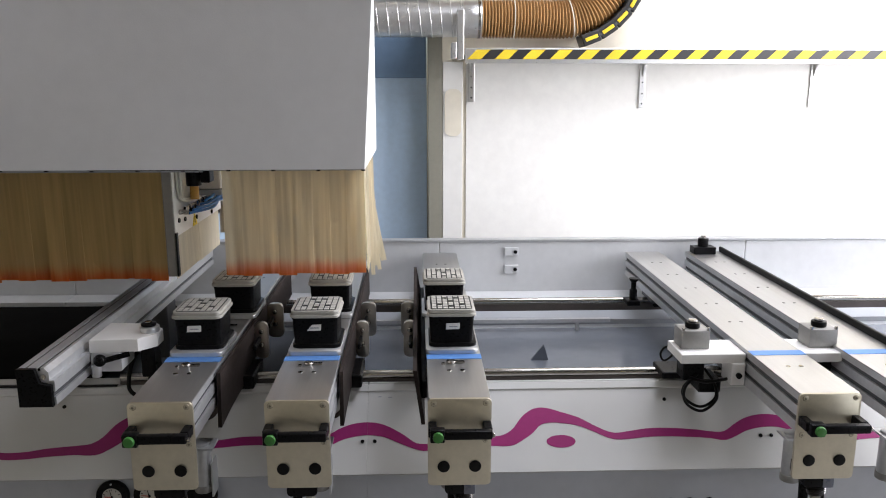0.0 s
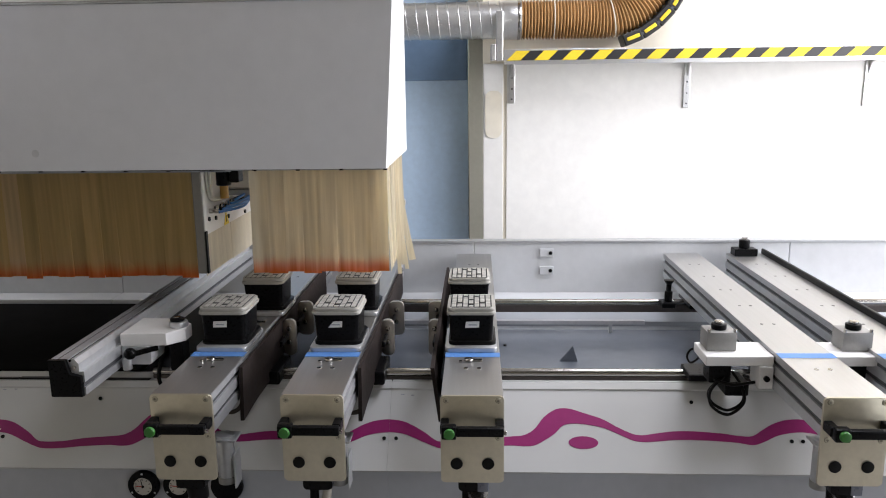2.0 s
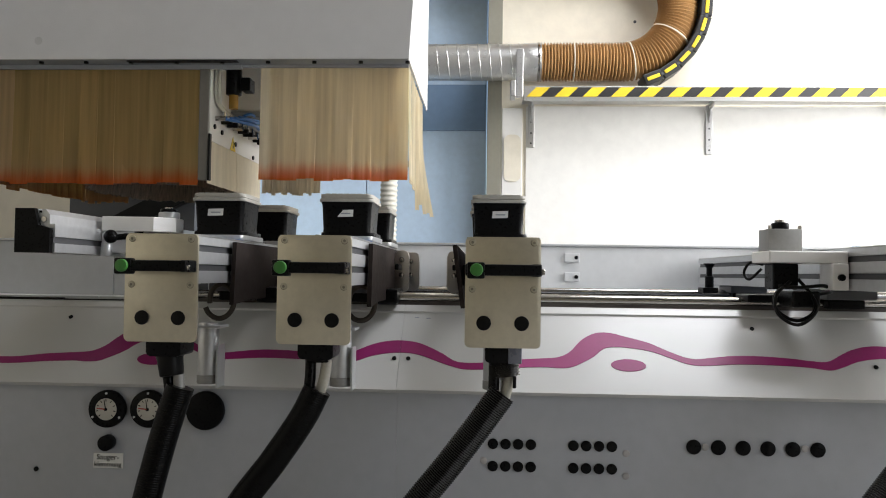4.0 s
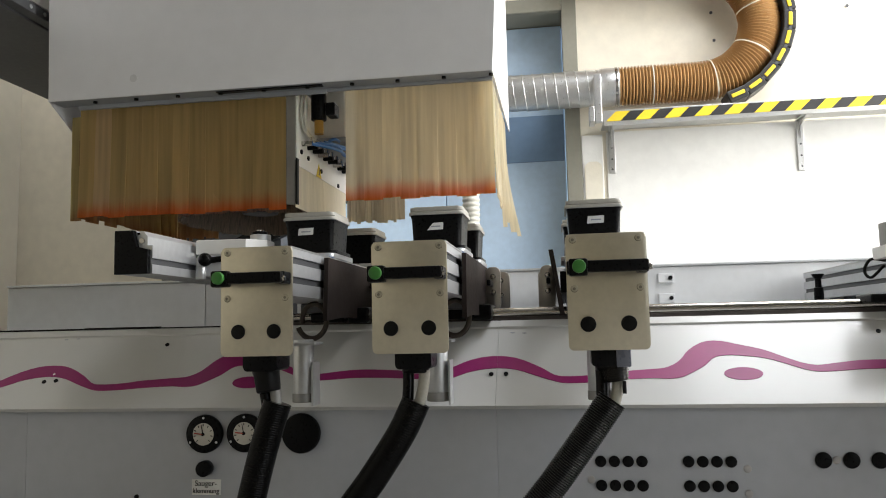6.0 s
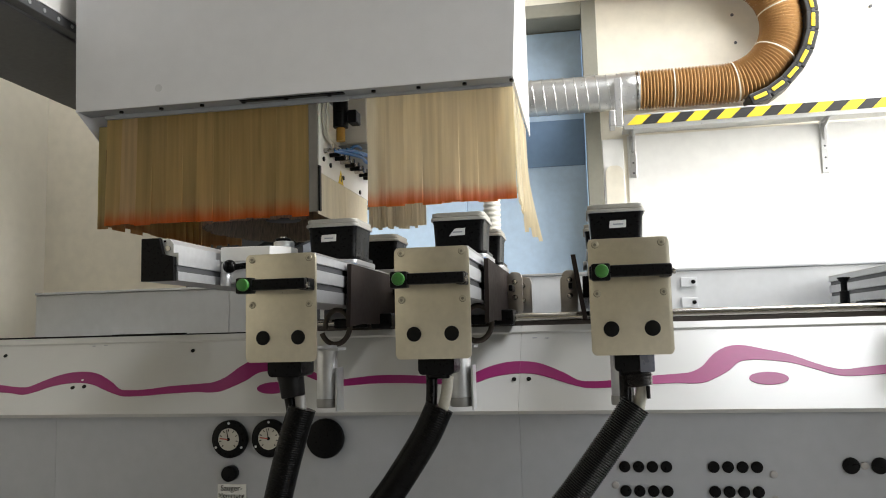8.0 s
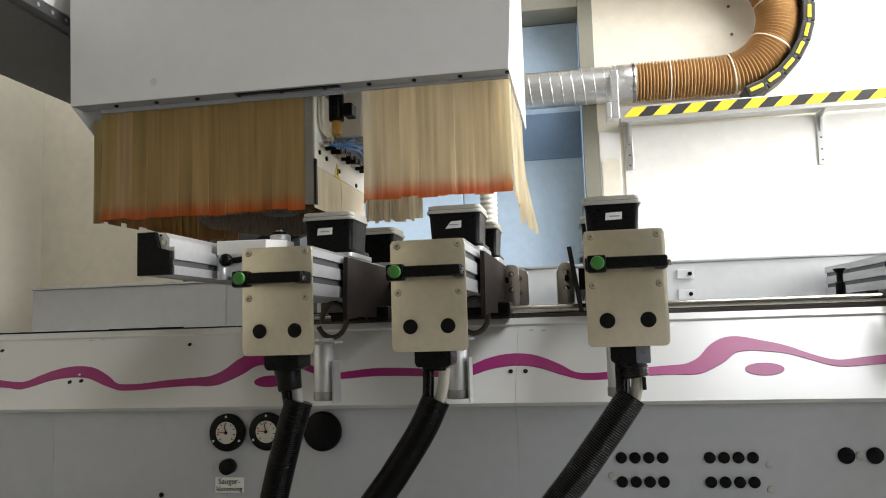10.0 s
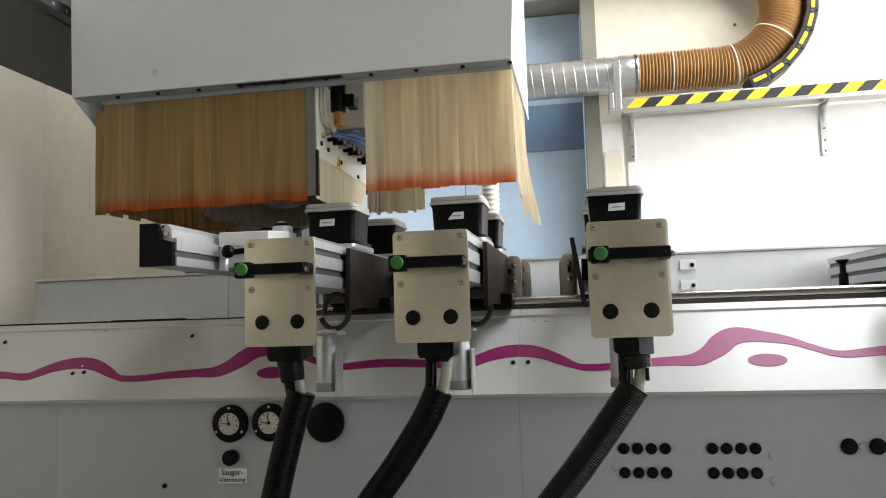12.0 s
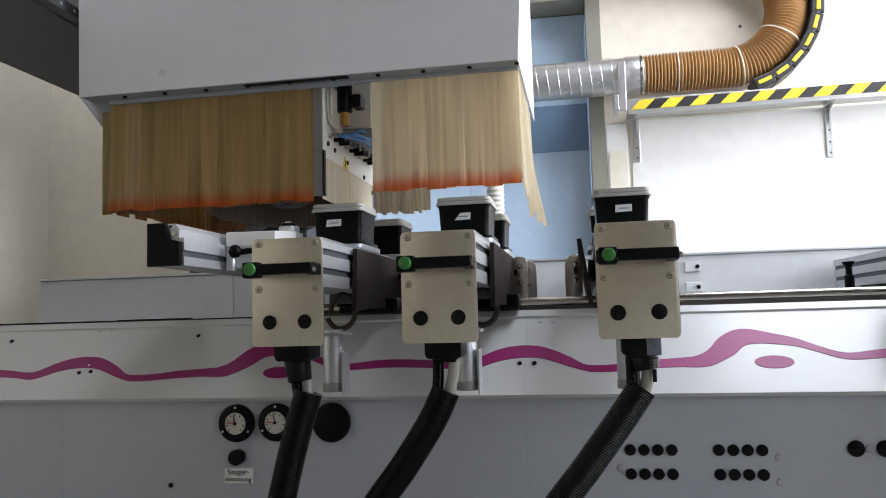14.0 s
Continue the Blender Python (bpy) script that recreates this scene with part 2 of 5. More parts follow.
# ---- building tools ----
def part(name, bm, material, parent=None, label="", smooth=0.0):
    """Links a bmesh, drawn in world metres, as one mesh object under parent."""
    at = Vector(parent["base"]) if parent is not None else Vector((0, 0, 0))
    if parent is not None:
        bmesh.ops.translate(bm, verts=bm.verts, vec=-at)
    bmesh.ops.recalc_face_normals(bm, faces=bm.faces)
    me = bpy.data.meshes.new(name)
    if smooth:
        for f in bm.faces:
            f.smooth = True
        for e in bm.edges:
            if len(e.link_faces) == 2 and e.calc_face_angle(0) > radians(smooth):
                e.smooth = False
    bm.to_mesh(me)
    bm.free()
    me.materials.append(material)
    ob = new(name, me)
    if parent is not None:
        ob.parent = parent
        ob["base"] = tuple(at)
    if label:
        ob["label"] = label
    return ob


def thing(name, at, label, category, group="", kind=""):
    ob = new(name)
    ob.empty_display_size = 0.05
    ob.location = at
    ob["base"] = tuple(at)
    return tagged(ob, label, category, group, kind)


def setting(name, bm, material, label, category, smooth=0.0):
    return tagged(part(name, bm, material, None, "", smooth), label, category, kind="structure")


def box(x0, x1, y0, y1, z0, z1, bevel=0.0, seg=2, bm=None):
    own = bm or bmesh.new()
    r = bmesh.ops.create_cube(own, size=1.0)
    vs = r["verts"]
    for v in vs:
        v.co = Vector(((x0 + x1) / 2 + v.co.x * (x1 - x0), (y0 + y1) / 2 + v.co.y * (y1 - y0), (z0 + z1) / 2 + v.co.z * (z1 - z0)))
    if bevel:
        es = list({e for v in vs for e in v.link_edges})
        bmesh.ops.bevel(own, geom=es, offset=bevel, segments=seg, affect="EDGES", profile=0.5)
    return own


def rounded(x0, x1, z0, z1, r, y0, y1, seg=6, edge=0.0, bm=None):
    """An upright plate in the xz plane with rounded corners."""
    own = bm or bmesh.new()
    pts = []
    for cx, cz, a0 in ((x1 - r, z1 - r, 0), (x0 + r, z1 - r, 90), (x0 + r, z0 + r, 180), (x1 - r, z0 + r, 270)):
        for i in range(seg + 1):
            a = radians(a0 + 90 * i / seg)
            pts.append((cx + r * math.cos(a), cz + r * math.sin(a)))
    return extrude_y(pts, y0, y1, own, edge)


def rounded_flat(x0, x1, y0, y1, r, z0, z1, seg=5, bm=None, edge=0.0):
    """A lying slab with rounded corners."""
    own = bm or bmesh.new()
    pts = []
    for cx, cy, a0 in ((x1 - r, y1 - r, 0), (x0 + r, y1 - r, 90), (x0 + r, y0 + r, 180), (x1 - r, y0 + r, 270)):
        for i in range(seg + 1):
            a = radians(a0 + 90 * i / seg)
            pts.append((cx + r * math.cos(a), cy + r * math.sin(a)))
    lo = [own.verts.new((x, y, z0)) for x, y in pts]
    hi = [own.verts.new((x, y, z1)) for x, y in pts]
    return prism_faces(own, lo, hi, edge)


def prism_faces(bm, lo, hi, edge=0.0):
    n = len(lo)
    a = bm.faces.new(lo)
    b = bm.faces.new(list(reversed(hi)))
    for i in range(n):
        bm.faces.new((lo[i], hi[i], hi[(i + 1) % n], lo[(i + 1) % n]))
    if edge:
        es = list({e for f in (a, b) for e in f.edges})
        bmesh.ops.bevel(bm, geom=es, offset=edge, segments=2, affect="EDGES", profile=0.5)
    return bm


def extrude_y(pts, y0, y1, bm=None, edge=0.0):
    own = bm or bmesh.new()
    lo = [own.verts.new((x, y0, z)) for x, z in pts]
    hi = [own.verts.new((x, y1, z)) for x, z in pts]
    return prism_faces(own, lo, hi, edge)


def extrude_x(pts, x0, x1, bm=None, edge=0.0):
    own = bm or bmesh.new()
    lo = [own.verts.new((x0, y, z)) for y, z in pts]
    hi = [own.verts.new((x1, y, z)) for y, z in pts]
    return prism_faces(own, lo, hi, edge)


def rod(p0, p1, r, seg=20, r2=None, bm=None, bevel=0.0):
    own = bm or bmesh.new()
    p0, p1 = Vector(p0), Vector(p1)
    d = p1 - p0
    m = Matrix.Translation((p0 + p1) / 2) @ d.to_track_quat("Z", "Y").to_matrix().to_4x4()
    res = bmesh.ops.create_cone(own, cap_ends=True, segments=seg, radius1=r, radius2=r if r2 is None else r2, depth=d.length, matrix=m)
    if bevel:
        es = [e for e in {e for v in res["verts"] for e in v.link_edges} if any(len(f.verts) > 4 for f in e.link_faces)]
        bmesh.ops.bevel(own, geom=es, offset=bevel, segments=2, affect="EDGES", profile=0.5)
    return own


def sweep(points, radius, seg=14, bm=None, caps=True):
    """A round tube along points; radius is a number or a function of the step."""
    own = bm or bmesh.new()
    pts = [Vector(p) for p in points]
    rings = []
    up = Vector((0.31, 0.2, 1.0))
    for i, p in enumerate(pts):
        d = (pts[min(i + 1, len(pts) - 1)] - pts[max(i - 1, 0)]).normalized()
        side = d.cross(up)
        side = (d.cross(Vector((1, 0, 0))) if side.length < 0.1 else side).normalized()
        up = side.cross(d).normalized()
        r = radius(i) if callable(radius) else radius
        rings.append([own.verts.new(p + r * (math.cos(2 * math.pi * k / seg) * side + math.sin(2 * math.pi * k / seg) * up)) for k in range(seg)])
    for a, b in zip(rings, rings[1:]):
        for k in range(seg):
            own.faces.new((a[k], a[(k + 1) % seg], b[(k + 1) % seg], b[k]))
    if caps:
        own.faces.new(rings[0])
        own.faces.new(list(reversed(rings[-1])))
    return own


def smooth_line(ctrl, n):
    """n + 1 points evenly along a Catmull-Rom curve through ctrl."""
    c = [Vector(p) for p in ctrl]
    c = [2 * c[0] - c[1]] + c + [2 * c[-1] - c[-2]]
    raw = []
    for i in range(1, len(c) - 2):
        for k in range(24):
            t = k / 24
            a, b, d, e = c[i - 1], c[i], c[i + 1], c[i + 2]
            raw.append(0.5 * (2 * b + (d - a) * t + (2 * a - 5 * b + 4 * d - e) * t * t + (3 * b - a - 3 * d + e) * t ** 3))
    raw.append(c[-2])
    s = [0.0]
    for p, q in zip(raw, raw[1:]):
        s.append(s[-1] + (q - p).length)
    out, j = [], 0
    for i in range(n + 1):
        want = s[-1] * i / n
        while j < len(s) - 2 and s[j + 1] < want:
            j += 1
        f = (want - s[j]) / max(1e-9, s[j + 1] - s[j])
        out.append(raw[j].lerp(raw[j + 1], min(1, max(0, f))))
    return out


def ribbed(ctrl, r, pitch, depth, seg=20):
    """A corrugated hose along ctrl."""
    c = smooth_line(ctrl, 40)
    length = sum((q - p).length for p, q in zip(c, c[1:]))
    n = int(length / pitch) * 4
    pts = smooth_line(ctrl, n)
    return sweep(pts, lambda i: r - depth * (0.0, 0.35, 1.0, 0.35)[i % 4], seg)


def wall_sheet(pieces):
    bm = bmesh.new()
    for p in pieces:
        box(*p, bm=bm)
    return bm


# ---- the room ----
XL, XR, YB, YF, ZC = -2.96, 3.2, 2.65, -7.5, 3.6
setting("floor", box(XL - 0.3, XR + 0.3, YF - 0.3, YB + 0.6, -0.2, 0.0), M_FLOOR, "worn grey concrete workshop floor", "floor")
CX0, CX1, CY0, CY1 = XL - 0.3, XR + 0.3, YF - 0.3, YB + 0.6
# unseen ceiling, kept dark to limit bounce and cut open for the added lamps
setting("ceiling", wall_sheet([(CX0, -2.80, CY0, CY1, ZC, ZC + 0.2), (-2.80, -2.10, CY0, 0.9, ZC, ZC + 0.2), (-2.80, -2.10, 2.1, CY1, ZC, ZC + 0.2), (-2.10, 0.65, CY0, CY1, ZC, ZC + 0.2), (1.95, CX1, CY0, CY1, ZC, ZC + 0.2), (0.65, 1.95, CY0, -0.15, ZC, ZC + 0.2), (0.65, 1.95, 1.75, CY1, ZC, ZC + 0.2)]), M_CEIL, "unseen grey workshop ceiling with two added skylight openings", "ceiling")
DX0, DX1, DZ, YL = -1.405, 0.02, 2.37, 2.25
setting("wall_back", wall_sheet([(DX0, DX1, YB, YB + 0.3, DZ, ZC), (DX1, XR + 0.3, YB, YB + 0.3, 0, ZC)]), M_WALL, "beige plastered workshop wall with a door opening", "wall")
setting("wall_pier", box(XL - 0.3, DX0, YL, YB + 0.3, 0, ZC), M_WALL, "beige plastered wall standing forward beside the door recess", "wall")
setting("wall_left", box(XL - 0.3, XL, YF, YL - 0.001, 0, ZC), M_WALLSIDE, "silky beige painted side wall", "wall")
# the forward opening is added to let the front lamp in
setting("wall_right", wall_sheet([(XR, XR + 0.3, YF, -3.3, 0, ZC), (XR, XR + 0.3, -1.5, -0.4, 0, ZC), (XR, XR + 0.3, 2.2, YB, 0, ZC), (XR, XR + 0.3, -3.3, -1.5, 0, 0.4), (XR, XR + 0.3, -3.3, -1.5, 2.2, ZC), (XR, XR + 0.3, -0.4, 2.2, 0, 0.9), (XR, XR + 0.3, -0.4, 2.2, 2.9, ZC)]), M_WALLWHITE, "unseen white plastered side wall with a window and an added opening", "wall")
# unseen wall, its distance chosen to weaken light bounced onto the bed
setting("wall_front", box(XL - 0.3, XR + 0.3, YF - 0.3, YF - 0.001, 0, ZC), M_WALL, "unseen beige wall set back to limit bounce", "wall")
setting("wall_panel", box(DX1 + 0.16, XR, YB - 0.012, YB - 0.002, 0.0, 1.63), M_WALLWHITE, "white painted lower part of the wall", "wall")


def door_in_wall():
    d = thing("door_1", (-0.7, YB + 0.2, 0), "pale blue painted double door in an olive frame", "door", kind="structure")
    part("door_leaf", box(DX0 + 0.05, -0.72, YB + 0.2, YB + 0.24, 0.01, DZ - 0.05, 0.004), M_DOOR, d)
    part("door_leaf", box(-0.715, DX1 - 0.055, YB + 0.2, YB + 0.24, 0.01, DZ - 0.05, 0.004), M_DOOR, d)
    part("kick_band", box(DX0 + 0.06, DX1 - 0.06, YB + 0.192, YB + 0.199, 1.535, 1.80, 0.002), M_DOORDK, d, "darker blue band across the door")
    f = part("frame", box(DX1 - 0.05, DX1 - 0.0005, YB + 0.0, YB + 0.26, 0, DZ, 0.004), M_FRAME, d, "olive painted door frame")
    part("casing", box(DX1 - 0.05, DX1 + 0.028, YB - 0.016, YB - 0.001, 0, DZ + 0.03, 0.003), M_FRAME, d)
    part("casing", box(DX0 + 0.001, DX1 - 0.051, YB - 0.016, YB - 0.001, DZ - 0.045, DZ + 0.03, 0.003), M_FRAME, d)
    part("frame", box(DX0 + 0.001, DX0 + 0.05, YB + 0.0, YB + 0.26, 0, DZ, 0.004), M_WHITE, d, "white painted door jamb")
    part("frame", box(DX0 + 0.051, DX1 - 0.051, YB + 0.0, YB + 0.26, DZ - 0.045, DZ, 0.004), M_FRAME, d)
    part("cover_plate", rounded(DX1 + 0.042, DX1 + 0.132, 1.22, 1.475, 0.035, YB - 0.022, YB - 0.0155), M_WALL, d, "rounded beige cover plate")
    part("architrave", box(DX1 + 0.030, DX1 + 0.14, YB - 0.015, YB - 0.001, 0, 1.62, 0.003), M_WALLWHITE, d)


door_in_wall()

# ---- machine base ----
SY0, SZ0, SY1, SZ1 = 0.295, 0.436, 0.488, 0.632
SL = math.hypot(SY1 - SY0, SZ1 - SZ0)
UY, UZ = (SY1 - SY0) / SL, (SZ1 - SZ0) / SL
BX0, BX1 = -2.50, 2.9


def on_slope(x, s, out=0.0):
    return Vector((x, SY0 + UY * s - UZ * out, SZ0 + UZ * s + UY * out))


# one period of the painted wave: offset along x, height on the slope, half width
WAVE = ((-0.358, 0.082, 0.01), (-0.302, 0.083, 0.0105), (-0.243, 0.09, 0.012), (-0.187, 0.094, 0.0127), (-0.156, 0.0955, 0.0135), (-0.124, 0.0965, 0.0168), (-0.095, 0.107, 0.024), (-0.068, 0.131, 0.034), (-0.038, 0.152, 0.035), (-0.014, 0.167, 0.0265), (0.013, 0.169, 0.022), (0.045, 0.163, 0.0175), (0.1, 0.148, 0.013), (0.145, 0.125, 0.01), (0.18, 0.108, 0.0097),
        (0.207, 0.1025, 0.0098), (0.245, 0.1055, 0.0115), (0.3, 0.111, 0.0127), (0.36, 0.111, 0.0127), (0.441, 0.1055, 0.0116), (0.48, 0.1005, 0.0105), (0.52, 0.097, 0.013), (0.555, 0.1125, 0.0175), (0.584, 0.127, 0.0185), (0.622, 0.1375, 0.0195), (0.665, 0.14, 0.019), (0.706, 0.132, 0.0182), (0.76, 0.1055, 0.015), (0.792, 0.0875, 0.0095))
PERIOD = 1.172


def wave_at(u):
    """Height and half width of the wave, u metres right of a crest."""
    u = (u + 0.358) % PERIOD - 0.358
    n = len(WAVE)
    tab = [(WAVE[k % n][0] + PERIOD * (k // n), WAVE[k % n][1], WAVE[k % n][2]) for k in range(-1, n + 2)]
    for a, b, c, d in zip(tab, tab[1:], tab[2:], tab[3:]):
        if b[0] <= u <= c[0]:
            t = (u - b[0]) / (c[0] - b[0])
            out = []
            for q in (1, 2):
                m0 = (c[q] - a[q]) / (c[0] - a[0]) * (c[0] - b[0])
                m1 = (d[q] - b[q]) / (d[0] - b[0]) * (c[0] - b[0])
                out.append((2 * t ** 3 - 3 * t * t + 1) * b[q] + (t ** 3 - 2 * t * t + t) * m0 + (3 * t * t - 2 * t ** 3) * c[q] + (t ** 3 - t * t) * m1)
            return out
    return WAVE[0][1:]


def wave_strip(x0, x1, place, crest, scale=1.0, thick=0.0012, step=0.008, drift=0.0):
    bm = bmesh.new()
    n = max(2, int((x1 - x0) / step))
    rows = []
    for i in range(n + 1):
        x = x0 + (x1 - x0) * i / n
        c, h = wave_at((x - crest) / scale)
        c, h = c * scale + drift * (x - crest), h * scale
        rows.append([bm.verts.new(place(x, c - h, thick)), bm.verts.new(place(x, c + h, thick)), bm.verts.new(place(x, c + h, 0.0)), bm.verts.new(place(x, c - h, 0.0))])
    for a, b in zip(rows, rows[1:]):
        for k in range(4):
            bm.faces.new((a[k], a[(k + 1) % 4], b[(k + 1) % 4], b[k]))
    bm.faces.new(rows[0])
    bm.faces.new(list(reversed(rows[-1])))
    return bm


def oval_patch(cx, cs, rx, rs, place, thick=0.0012):
    bm = bmesh.new()
    lo, hi = [], []
    for k in range(28):
        a = 2 * math.pi * k / 28
        x, s = cx + rx * math.cos(a), cs + rs * math.sin(a)
        lo.append(bm.verts.new(place(x, s, 0.0)))
        hi.append(bm.verts.new(place(x, s, thick)))
    return prism_faces(bm, lo, hi)


def screw_on(place, x, s, r=0.006):
    return rod(place(x, s, -0.001), place(x, s, 0.0025), r, 12)


def machine_base():
    b = thing("machine_base", (0.3, 0.9, 0), "white and grey machine bed painted with a purple wave", "machine")
    core = extrude_x([(0.36, 0.0), (0.36, 0.42), (0.50, 0.55), (1.30, 0.55), (1.30, 0.57), (1.62, 0.57), (1.62, 0.0)], BX0, BX1)
    part("bed_frame", core, M_GREY, b)
    seams = (BX0, -0.244, 2.07, BX1)
    for x0, x1 in zip(seams, seams[1:]):
        bm = bmesh.new()
        prof = [on_slope(0, 0.005, 0), on_slope(0, SL, 0), on_slope(0, SL, -0.012), on_slope(0, 0.005, -0.012)]
        extrude_x([(p.y, p.z) for p in prof], x0 + 0.0002, x1 - 0.0002, bm, 0.0005)
        part("sloped_panel", bm, M_BAND, b, "white painted sloped panel")
        bm = bmesh.new()
        prof = [on_slope(0, 0.249, 0.0005), on_slope(0, 0.252, 0.0045), on_slope(0, SL - 0.003, 0.0045), on_slope(0, SL, 0.0005)]
        extrude_x([(p.y, p.z) for p in prof], x0 + 0.0002, x1 - 0.0002, bm)
        part("edge_trim", bm, M_BAND, b, "white painted edge trim")
        part("ledge", box(x0 + 0.001, x1 - 0.001, 0.490, 0.560, 0.612, 0.634, 0.002), M_BAND, b)
        part("wave", wave_strip(x0 + 0.0002, x1 - 0.0002, on_slope, 0.272, drift=0.0066), M_PURPLE, b, "purple painted wave")
    for x0, x1 in ((BX0, -1.44), (-1.44, -0.244), (-0.244, 2.07), (2.07, BX1)):
        part("lower_panel", box(x0 + 0.0002, x1 - 0.0002, 0.33, 0.354, 0.04, 0.446, 0.0006), M_LOWER, b, "grey painted lower panel")
    for cx in (0.314 - 2 * PERIOD, 0.314 - PERIOD, 0.314, 0.314 + PERIOD):
        part("oval", oval_patch(cx, 0.091 if cx > 0 else 0.083, 0.042, 0.0185, on_slope), M_PURPLE, b, "purple painted oval")
    for x, s in ((-0.257, 0.099), (-0.222, 0.099), (0.636, 0.214), (-1.124, 0.216), (-1.69, 0.213), (0.899, 0.099), (0.93, 0.099), (-1.418, 0.093), (-1.386, 0.096)):
        part("hole", screw_on(on_slope, x, s, 0.0055), M_BLACK, b)
    for xa, xb in ((-1.55, -0.52), (-0.518, 0.95), (0.952, 2.25)):
        part("gutter_plate", box(xa, xb, 0.565, 1.24, 0.552, 0.556), M_BASIN, b, "blue-grey painted inner tray")
    part("tray_rib", extrude_y([(0.300, 0.556), (0.362, 0.556), (0.345, 0.612)], 0.875, 0.885), M_BASIN, b)
    part("tray_strip", box(-0.90, 0.66, 1.195, 1.212, 0.590, 0.606, 0.002), M_ALUX, b)
    for x in (-0.5, 0.53):
        part("strip_post", box(x - 0.006, x + 0.006, 1.198, 1.208, 0.556, 0.590), M_ALUX, b)
    part("tray_screw", rod((0.115, 1.04, 0.556), (0.115, 1.04, 0.562), 0.006, 10), M_BLACK, b)
    for x0, x1 in ((BX0, -1.575), (-1.575, 0.0), (0.0, 1.35), (1.35, BX1)):
        part("rear_panel", box(x0 + 0.001, x1 - 0.001, 1.60, 1.63, 0.57, 0.833, 0.003), M_REAR, b, "pale grey painted rear panel")
        part("rear_ledge", box(x0 + 0.001, x1 - 0.001, 1.48, 1.598, 0.575, 0.612, 0.003), M_REAR, b)
    part("rear_cap", box(BX0, BX1, 1.592, 1.64, 0.834, 0.844, 0.002), M_ALUX, b)
    for z in (0.712, 0.79):
        p = part("latch", box(0.285, 0.345, 1.588, 1.599, z - 0.018, z + 0.018, 0.002), M_REAR, b)
        part("hole", rod((0.331, 1.589, z), (0.331, 1.584, z), 0.008, 12), M_BLACK, p)
    part("bellows_mat", box(BX0 + 0.05, -1.10, 0.66, 1.46, 0.585, 0.60, 0.004), M_MAT, b, "black rubber cover mat")
    # rows of plugged holes
    for z in (0.3115, 0.2585):
        for x0 in (-0.012, 0.1795):
            for i in range(4):
                part("plug", rod((x0 + i * 0.0302, 0.331, z), (x0 + i * 0.0302, 0.325, z), 0.0128, 20, bevel=0.002), M_BLACK, b, smooth=40)
    for i in range(6):
        x = 0.4615 + i * 0.0573
        part("plug", rod((x, 0.331, 0.3155), (x, 0.324, 0.3155), 0.0178, 24, bevel=0.003), M_BLACK, b, smooth=40)
    for x, z in ((0.489, 0.3155), (0.719, 0.3175), (0.304, 0.296), (0.304, 0.243), (-0.034, 0.271)):
        part("screw_cap", rod((x, 0.331, z), (x, 0.3265, z), 0.0085, 14, bevel=0.002), M_CAP, b, "pale screw cap", smooth=40)
    part("hole", rod((-1.137, 0.331, 0.222), (-1.137, 0.327, 0.222), 0.006, 12), M_BLACK, b)
    for xa, xb, zt in ((BX0, -1.395, 0.6385), (-1.392, -1.17, 0.6400), (-1.168, -0.985, 0.6372)):
        part("edge_seal", box(xa, xb, 0.486, 0.500, 0.6342, zt, 0.0015), M_RUBBER, b, "worn black rubber seal")
    for x, s in ((-1.395, 0.245), (-1.43, 0.243), (-1.10, 0.252), (-0.18, 0.232), (-0.21, 0.234)):
        part("chip", oval_patch(x, s, 0.006, 0.0016, on_slope, 0.0008), M_GREY, b, "small paint chip")
    part("wave_chip", oval_patch(-1.402, 0.118, 0.0035, 0.003, on_slope, 0.0018), M_LABEL, b)
    return b


machine_base()


def guide_rail(y, z, label):
    x0 = -0.98
    r = thing("guide_rail", (0.3, y, z - 0.03), label, "rail", "guide rails of the machine bed")
    part("rail", rod((x0, y, z), (BX1, y, z), 0.0125, 20), M_STEEL, r, smooth=40)
    part("support", box(x0, BX1, y - 0.012, y + 0.02, z - 0.038, z - 0.009, 0.002), M_RAILBASE, r)


guide_rail(0.512, 0.6535, "polished round steel guide rail along the bed's front edge")
guide_rail(1.268, 0.660, "polished round steel guide rail along the bed's rear")


# ---- gauges and label on the lower panel ----
def gauge(x, z, r):
    gd = thing("pressure_gauge", (x, 0.33, z), "round black pressure gauge with a white dial", "gauge", "pressure gauges on the panel")
    bm = rod((x, 0.331, z), (x, 0.314, z), r, 36, bevel=0.004)
    part("bezel", bm, M_BLACK, gd, smooth=40)
    dial = part("dial", rod((x, 0.3155, z), (x, 0.3128, z), r * 0.58, 32), M_DIAL, gd)
    for k in range(9):
        a = radians(-45 + 270 * k / 8)
        c, s = math.cos(a), math.sin(a)
        part("tick", rod((x + c * r * 0.42, 0.3127, z + s * r * 0.42), (x + c * r * 0.53, 0.3127, z + s * r * 0.53), 0.0011, 6), M_BLACK, dial)
    part("needle", rod((x, 0.3115, z - r * 0.02), (x - 0.1 * r, 0.3115, z + r * 0.5), 0.0014, 6, 0.0007), M_BLACK, dial)
    part("red_mark", rod((x, 0.3117, z), (x - r * 0.48, 0.3117, z + r * 0.05), 0.0014, 6), M_RED, dial)
    part("hub", rod((x, 0.3128, z), (x, 0.3105, z), 0.004, 12), M_BLACK, dial)
    for a in (90, 210, 330):
        part("screw", rod((x + 0.84 * r * math.cos(radians(a)), 0.3145, z + 0.84 * r * math.sin(radians(a))), (x + 0.84 * r * math.cos(radians(a)), 0.3125, z + 0.84 * r * math.sin(radians(a))), 0.003, 8), M_ALUX, gd)


